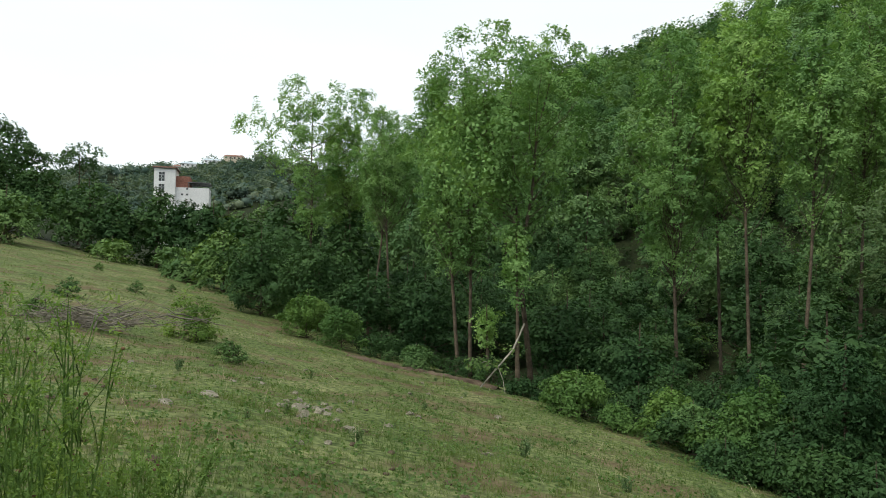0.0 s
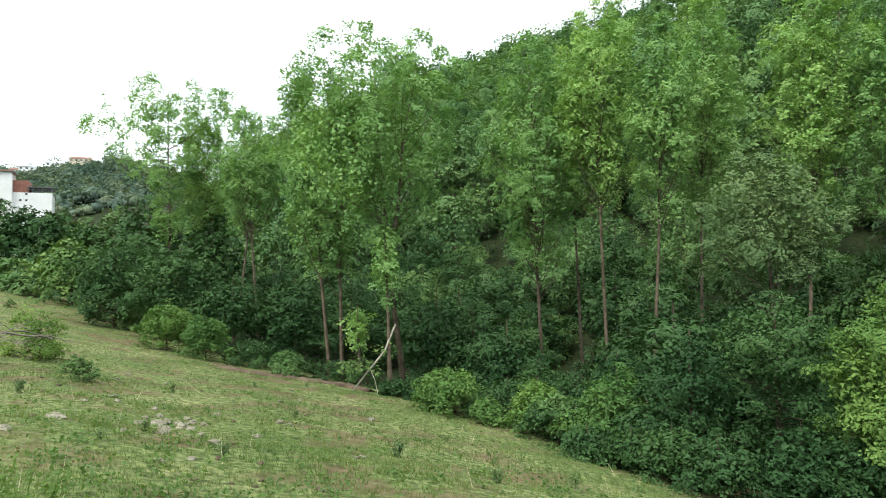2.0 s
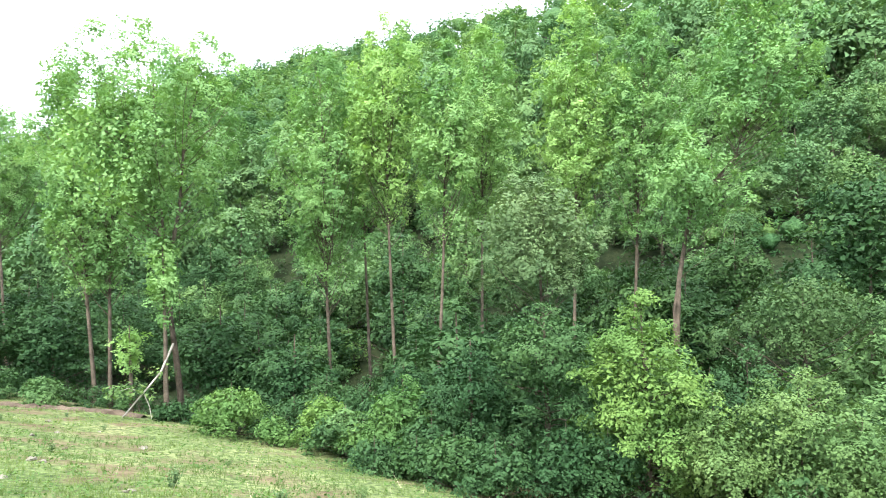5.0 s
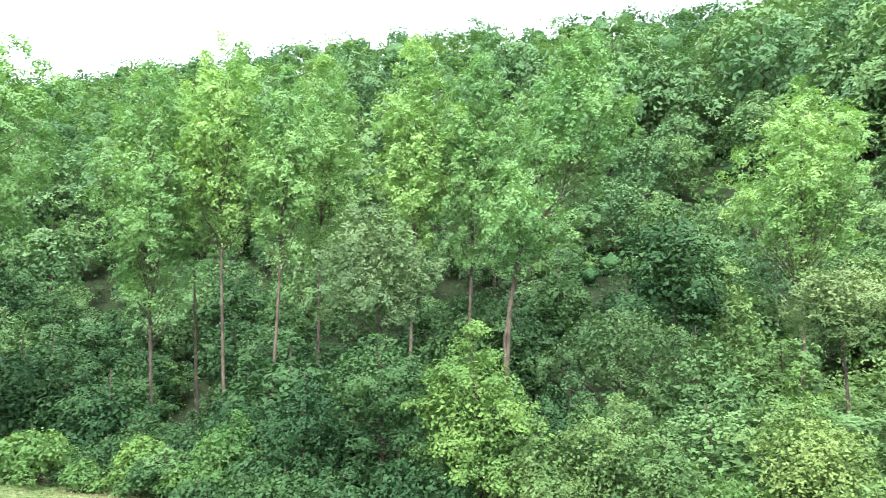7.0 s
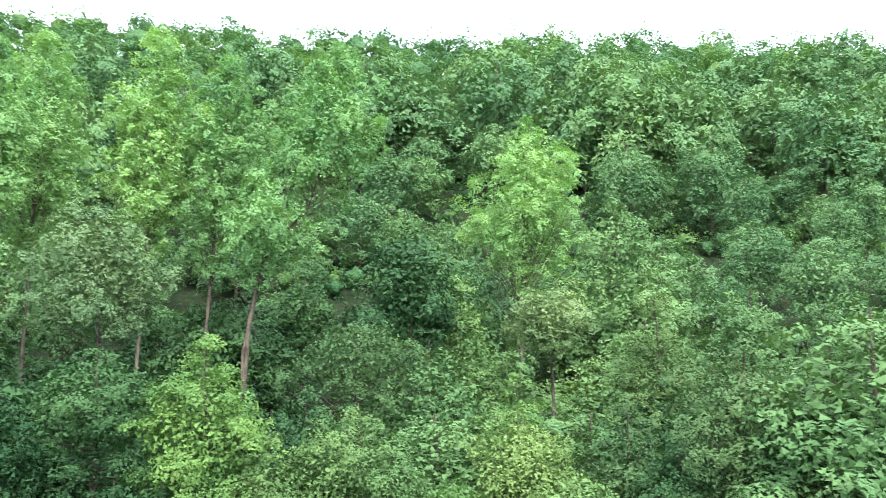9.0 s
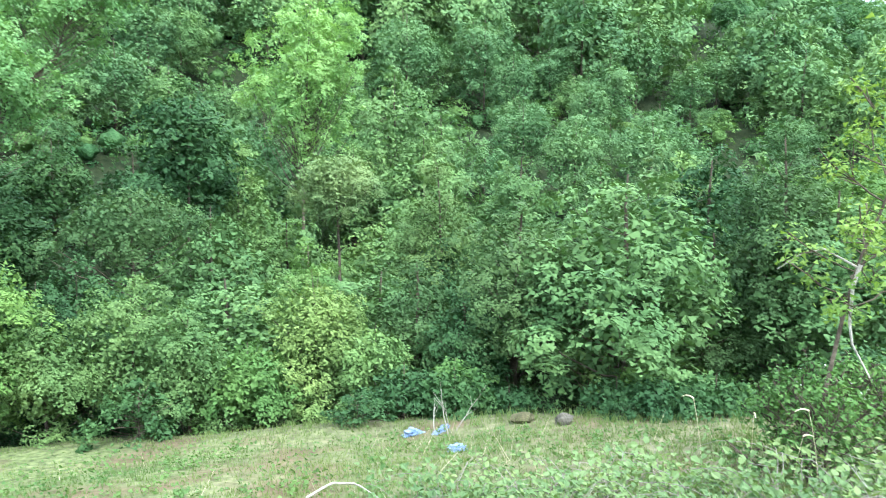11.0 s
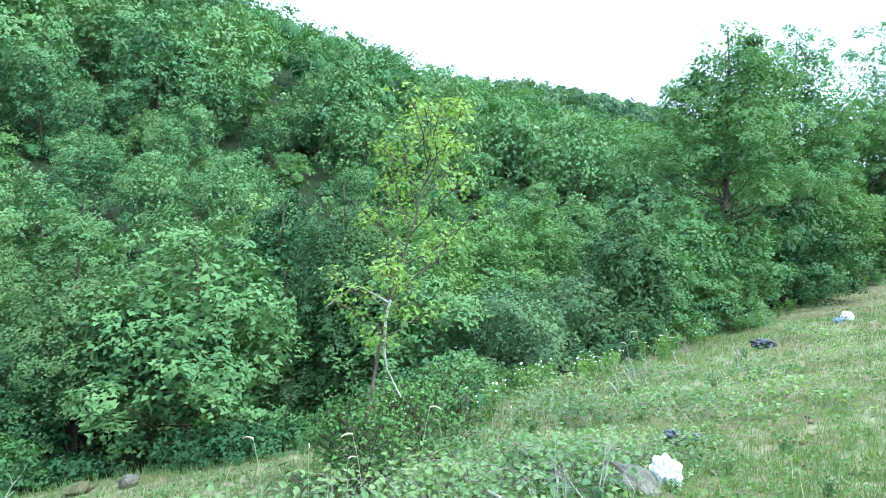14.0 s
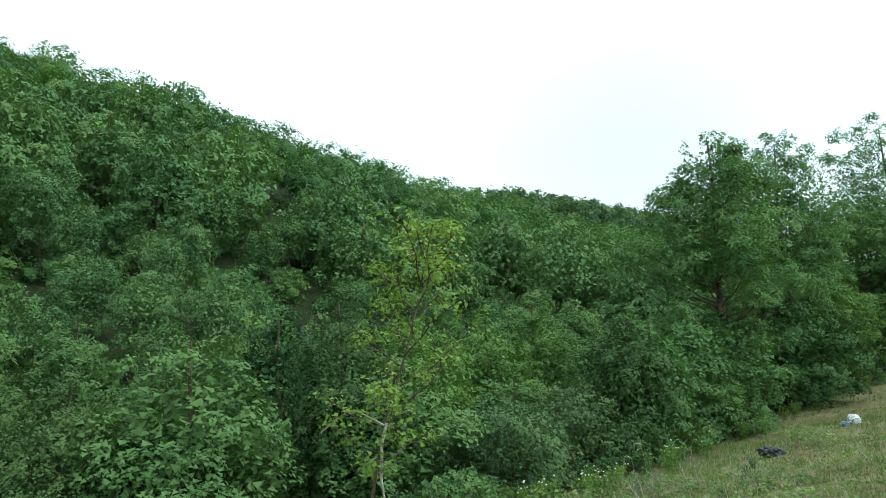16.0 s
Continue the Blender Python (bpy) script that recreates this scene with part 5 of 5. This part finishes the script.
crumpled("plastic_bag", 1, (0.48, 0.3, 0.26), BLACK_PLASTIC, -136.6, 16.2, "crumpled black plastic bag on the slope", -136, 0.8)
crumpled("plastic_bag", 2, (0.32, 0.25, 0.28), WHITE_PLASTIC, -141.9, 21.0, "white plastic bag at the top of the slope", -140)
crumpled("plastic_bag", 3, (0.2, 0.2, 0.16), BLUE_PLASTIC, -141.3, 20.6, "scrap of blue plastic beside a white bag", 10)
crumpled("plastic_bag", 4, (0.42, 0.24, 0.16), BLACK_PLASTIC, -131.4, 7.7, "torn black plastic among the brambles", 30, 0.8)
crumpled("plastic_bag", 5, (0.28, 0.25, 0.30), WHITE_PLASTIC, -130.4, 6.2, "white plastic sack lying in the brambles", 20)
crumpled("plastic_sheet", 6, (0.20, 0.34, 0.10), BLUE_PLASTIC, -74.3, 9.5, "blue and white plastic scrap in the grass", 70, 1.1)
crumpled("plastic_sheet", 7, (0.16, 0.5, 0.05), BLUE_PLASTIC, -76.6, 9.5, "flattened blue plastic scrap in the grass", 80, 1.1)
crumpled("plastic_sheet", 8, (0.2, 0.3, 0.05), BLUE_PLASTIC, -77.6, 8.0, "pale blue plastic scrap in the grass", 80, 1.1)


# ---- brambles and the sapling near the path ----
def broad_leaves(rng, spots, count, size, loose, material):
    """Broad pointed leaves, folded a little along the middle, of six corners each."""
    c = spots[rng.integers(0, len(spots), count)] + rng.normal(0, 1, (count, 3)) * loose * np.array((1, 1, 0.5))
    normal = unit(rng.normal(size=(count, 3)) * 0.62 + (0, 0, 1))
    along = rng.normal(size=(count, 3))
    along = unit(along - normal * (along * normal).sum(-1, keepdims=True))
    across = np.cross(normal, along)
    s = (size * rng.uniform(0.5, 1.3, count))[:, None]
    lift = normal * s * 0.16
    corners = [c - along * s * 0.5, c - along * s * 0.2 + across * s * 0.46 + lift, c + along * s * 0.2 + across * s * 0.34 + lift, c + along * s * 0.6, c + along * s * 0.2 - across * s * 0.34 + lift, c - along * s * 0.2 - across * s * 0.46 + lift]
    first = np.arange(count)[:, None] * 6
    quads = np.concatenate([first + (0, 1, 2, 3), first + (0, 3, 4, 5)])
    return mesh_from(np.stack(corners, 1).reshape(-1, 3), quads, material)


def bramble(seed, wide, high, count, label):
    rng = np.random.default_rng(seed)
    thing = tagged(new("bramble"), label, "bramble", "brambles on the slope")
    tubes, spots, ways = [], [], []
    for k in range(26):
        a = rng.uniform(0, 2 * math.pi)
        p = np.array((rng.normal(0, wide * 0.22), rng.normal(0, wide * 0.22), 0))
        long = wide * rng.uniform(0.3, 0.6)
        s = np.linspace(0, 1, 7)
        arch = high * rng.uniform(0.5, 1.15)
        cane = p + np.stack([np.cos(a) * long * s, np.sin(a) * long * s, arch * np.sin(np.pi * (0.08 + 0.8 * s))], -1) + rng.normal(0, 0.015, (7, 3))
        cane[0, 2] = -0.05
        tubes.append((cane, 0.004, 0.002, 4))
        for q in range(1, 7):
            spots.append(cane[q])
            ways.append(np.array((math.cos(a) * 0.3, math.sin(a) * 0.3, 1.0)))
    tagged(part("cane", tube_mesh(tubes, BRUSH_WOOD), thing), kind="stuff")
    part("foliage", broad_leaves(rng, np.array(spots) + (0, 0, 0.03), count, 0.062, 0.10, BRAMBLE_LEAF), thing)
    return thing


patch_a = bramble(81, 1.7, 0.29, 480, "low bramble patch with light green leaves")
sow(patch_a, ((-116.0, 6.3), (-79.5, 5.5), (-86.0, 5.4), (-90.0, 5.7), (-94.0, 5.3), (-98.0, 5.6), (-102.0, 5.3), (-106.0, 5.6), (-82.0, 5.1), (-89.5, 5.0), (-119.5, 6.6), (-123.0, 6.0),  (-120.5, 6.0), (-124.5, 6.5), (-112.0, 5.6), (-108.0, 5.2), (-122.0, 7.2), (-127.5, 6.9), (-131.5, 7.0), (-117.0, 7.2), (-113.5, 8.2), (-121.0, 10.0), (-126.5, 9.5), (-131.0, 10.5), (-134.5, 9.0), (-137.5, 12.0), (-129.0, 13.0), (-124.0, 11.8), (-140.0, 9.5), (-143.0, 13.0), (-139.5, 17.0), (-118.5, 5.2)), (0.55, 1.0), 9)
edge_bush = plant("bush", 83, 0.9, 0.015, BRIGHT_LEAF, BARK, "tangled low growth round a sapling's foot", "bush", "growth round the sapling", 1300, 0.042, 0.15, dense=0.0, flat=0.8,
                  stem_name="stem", leaf_name="foliage", first=0.04, reach=0.6, rise=0.6, limbs=28, profile="dome", twigs=5)
sow(edge_bush, ((-105.4, 7.1), (-108.0, 7.3), (-103.4, 7.4), (-110.5, 7.6), (-106.5, 6.6), (-112.5, 8.6)), (0.7, 1.05), 10)


def sapling():
    """A young leaning tree with a split, barkless limb."""
    eye = np.array((-0.098, 0.19, 1.526))
    rows = ((-105.6, -20.6, 7.1), (-106.8, -13.7, 7.1), (-107.6, -9.1, 7.1), (-108.4, -5.3, 7.1), (-110.5, 1.2, 7.2), (-111.6, 6.0, 7.3), (-112.6, 10.5, 7.4))
    world_stem = np.array([eye + np.array(heading(a, e)) * d for a, e, d in rows])
    x, y, z = world_stem[0]
    z = land_xy(x, y)
    stem = world_stem - (x, y, z)
    stem[0, 2] = -0.15
    rng = np.random.default_rng(85)
    tubes, spots, ways = grow(rng, 4.4, 0.023, 0.30, 0.18, 0.5, 26, "round", stem=stem, twigs=5)
    thing = tagged(new("sapling"), "slender leaning sapling with sparse yellowish green leaves", "tree")
    part("trunk", tube_mesh(tubes, BARK), thing)
    part("crown", leaves_mesh(foliage(rng, spots, ways, 2600, 0.050, 0.15, clumps=0.6), SAPLING_LEAF), thing)
    split = np.array([eye + np.array(heading(a, e)) * 7.0 for a, e in ((-108.5, -5.4), (-108.1, -7.0), (-108.0, -9.5), (-108.2, -11.0), (-109.4, -13.2))]) - (x, y, z)
    part("dead_branch", tube_mesh([(split, 0.018, 0.008, 5)], DEAD_WOOD), thing, "bare white split branch")
    side = np.array([eye + np.array(heading(a, e)) * 7.0 for a, e in ((-108.3, -5.6), (-106.2, -4.4), (-104.6, -4.9), (-103.2, -6.0))]) - (x, y, z)
    part("dead_branch", tube_mesh([(side, 0.012, 0.004, 5)], DEAD_WOOD), thing, "bare white side branch")
    thing.matrix_basis = pose(x, y, z)


sapling()


def low_herbs():
    """Small broad leaves in patches close to the ground."""
    rng = np.random.default_rng(95)
    n = 5200
    yaw, away = np.radians(np.where(rng.random(n) < 0.45, rng.uniform(-152, -80, n), rng.uniform(-80, 36, n))), 4.0 * np.exp(rng.uniform(0, 1, n) * math.log(6.5))
    x, y = -np.sin(yaw) * away, np.cos(yaw) * away
    u, v = to_uv(x, y)
    keep = u < meadow_edge(v) + 0.2
    heart = np.stack([x, y, land(u, v) + 0.03], -1)[keep]
    me = broad_leaves(rng, heart, 38000, 0.040, 0.085, HERB_LEAF)
    co = np.empty(len(me.vertices) * 3, np.float32)
    me.vertices.foreach_get("co", co)
    co = co.reshape(-1, 3)
    floor_z = land(*to_uv(co[:, 0], co[:, 1]))
    co[:, 2] = floor_z + np.clip(np.abs(co[:, 2] - floor_z), 0.008, 0.16)
    me.vertices.foreach_set("co", co.ravel())
    me.name = "low_herbs"
    tagged(new("low_herbs", me), "low broad-leaved herbs in patches through the grass", "herb", kind="stuff")


low_herbs()


def fallen_limb():
    """A broken pale limb propped against the forked poplar."""
    thing = tagged(new("fallen_limb"), "broken pale limb leaning on a poplar trunk", "branch")
    eye = np.array((0, 0, EYE))
    foot = np.array(spot(-2.6, 21.0))
    path = np.array([foot + (0, 0, 0.03), eye + np.array(heading(-4.0, -7.6)) * 21.2, eye + np.array(heading(-5.2, -6.2)) * 21.4, eye + np.array(heading(-6.1, -4.1)) * 21.5])
    fork = np.array([path[1], eye + np.array(heading(-3.0, -7.2)) * 21.0, eye + np.array(heading(-2.2, -7.4)) * 20.8])
    low = np.array([path[1], eye + np.array(heading(-4.4, -8.6)) * 21.0, np.array(spot(-4.6, 20.6)) + (0, 0, 0.02)])
    part("limb", tube_mesh([(path - foot, 0.022, 0.032, 6)], DEAD_WOOD), thing)
    part("side_limb", tube_mesh([(fork - foot, 0.016, 0.006, 5)], DEAD_WOOD), thing)
    part("side_limb", tube_mesh([(low - foot, 0.016, 0.006, 5)], DEAD_WOOD), thing)
    rng = np.random.default_rng(87)
    spots = np.concatenate([path[1:3], fork]) - foot
    part("foliage", leaves_mesh(foliage(rng, spots, np.tile((0.0, 0, 1.0), (len(spots), 1)), 260, 0.10, 0.4, clumps=1.0), YELLOW_LEAF), thing)
    thing.matrix_basis = pose(*foot)


fallen_limb()


# ---- small growth and wood on the slope ----
def foxtail(seed):
    """A single grass stalk with a curved pale seed head."""
    rng = np.random.default_rng(seed)
    thing = tagged(new("foxtail_grass"), "dry grass stalk with a curved pale seed head", "grass", "foxtail stalks on the slope")
    s = np.linspace(0, 1, 6)
    stalk = np.stack([0.10 * s ** 2, 0 * s, 0.75 * s], -1)
    stalk[0, 2] = -0.04
    part("stem", tube_mesh([(stalk, 0.0025, 0.002, 4)], STRAW), thing)
    q = np.linspace(0, 1, 6)
    head = stalk[-1] + np.stack([0.11 * q, 0 * q, 0.06 * q - 0.07 * q * q], -1)
    part("seed_head", tube_mesh([(head, 0.009, 0.003, 6)], STRAW), thing, "curved straw-coloured seed head")
    blade = np.array([stalk[2] + (0, 0, 0), stalk[2] + (-0.12, 0.03, 0.14), stalk[2] + (-0.24, 0.05, 0.10)])
    part("blade", tube_mesh([(blade, 0.004, 0.001, 3)], GRASS_BLADE), thing)
    return thing


sow(foxtail(91), ((-114.0, 8.6), (-116.4, 9.2), (-118.0, 8.0), (-112.6, 7.6), (-110.6, 6.8), (-119.5, 9.8), (-106.0, 6.2), (-104.2, 6.0), (-121.0, 8.8), (-126.0, 12.5), (-128.0, 13.5), (-101.5, 6.6), (-131.0, 16.0), (-109.0, 8.4), (-98.0, 6.4)), (0.7, 1.15), 11)


def dry_twigs(seed, wide, high, count, label, upright=0.5, thick=0.004):
    """A loose tangle of bare twigs."""
    rng = np.random.default_rng(seed)
    thing = tagged(new("dead_twigs"), label, "twigs", "dead twigs on the slope")
    tubes = []
    for k in range(count):
        a, tilt = rng.uniform(0, 2 * math.pi), rng.normal(upright, 0.35)
        way = np.array((math.cos(a) * math.cos(tilt), math.sin(a) * math.cos(tilt), abs(math.sin(tilt))))
        p = np.array((rng.normal(0, wide * 0.3), rng.normal(0, wide * 0.3), -0.02))
        long = high * rng.uniform(0.5, 1.3)
        s = np.linspace(0, 1, 6)[:, None]
        path = p + way * long * s + np.cumsum(rng.normal(0, 0.035 * long, (6, 3)), 0) * s
        tubes.append((path, thick * rng.uniform(0.7, 1.5), 0.0012, 4))
        for j in range(2):
            w = unit(way + rng.normal(0, 0.6, 3))
            tubes.append((np.array([path[2 + j], path[2 + j] + w * long * 0.3]), thick * 0.6, 0.001, 3))
    tagged(part("twig", tube_mesh(tubes, DEAD_WOOD), thing), kind="stuff")
    return thing


sow(dry_twigs(92, 0.7, 0.5, 26, "tangle of pale dry twigs in the brambles"), ((-113.5, 6.2), (-115.5, 5.8), (-117.5, 6.6), (-111.0, 5.4), (-121.5, 6.4), (-109.0, 6.2)), (0.7, 1.2), 12)
sow(dry_twigs(93, 0.25, 0.6, 4, "few bare upright sticks in the slope's grass", 1.2, 0.007), ((-77.3, 9.3), (-125.4, 5.6), (-122.8, 5.4), (-127.0, 11.5), (-128.2, 12.4), (-131.5, 14.0), (-135.0, 13.0)), (0.8, 1.2), 13)


def fallen_stick(label, ends, lift):
    """A bent barkless stick lying over the grass, through the given directions and distances."""
    path = np.array([spot(a, d) for a, d in ends])
    path[:, 2] += np.array(lift)
    fine = np.stack([np.interp(np.linspace(0, 1, 12), np.linspace(0, 1, len(path)), path[:, k]) for k in range(3)], -1)
    thing = tagged(new("fallen_stick", tube_mesh([(fine - path[0], 0.014, 0.006, 6)], DEAD_WOOD)), label, "branch", "sticks on the meadow")
    thing.matrix_basis = pose(*path[0])


fallen_stick("bent pale stick lying in the grass", ((-64.4, 6.35), (-66.6, 6.5), (-68.6, 6.4), (-70.4, 6.0)), (0.02, 0.10, 0.09, 0.02))
fallen_stick("straight pale stick lying in the grass", ((-63.5, 6.1), (-66.0, 6.05), (-68.8, 5.75)), (0.02, 0.06, 0.02))
fallen_stick("long pale stick lying across the brambles", ((-116.5, 5.4), (-118.6, 5.2), (-121.5, 4.8)), (0.22, 0.14, 0.02))


def earth_bank():
    """A low bare lip of soil where the meadow breaks off."""
    rng = np.random.default_rng(94)
    yaws, aways = np.linspace(8.0, -4.0, 40), np.linspace(25.0, 21.4, 40)
    path = np.array([spot(a, d) for a, d in zip(yaws, aways)])
    along = unit(np.gradient(path, axis=0))
    side = np.stack([-along[:, 1], along[:, 0], 0 * along[:, 0]], -1)
    profile = ((-0.55, -0.08), (-0.25, 0.03), (0.0, 0.10), (0.14, 0.04), (0.22, -0.16), (0.5, -0.35))
    rows = np.stack([path - side * (w + rng.normal(0, 0.05, 40))[:, None] + np.stack([np.zeros(40), np.zeros(40), h + rng.normal(0, 0.025, 40)], -1) for w, h in profile], 1)
    i = np.arange(40 * 6).reshape(40, 6)
    quads = np.stack([i[:-1, :-1], i[1:, :-1], i[1:, 1:], i[:-1, 1:]], -1).reshape(-1, 4)
    me = mesh_from(rows.reshape(-1, 3), quads, SOIL, smooth=True)
    me.name = "earth_bank"
    tagged(new("earth_bank", me), "low bare bank of brown soil at the meadow's foot", "ground", kind="structure")


earth_bank()
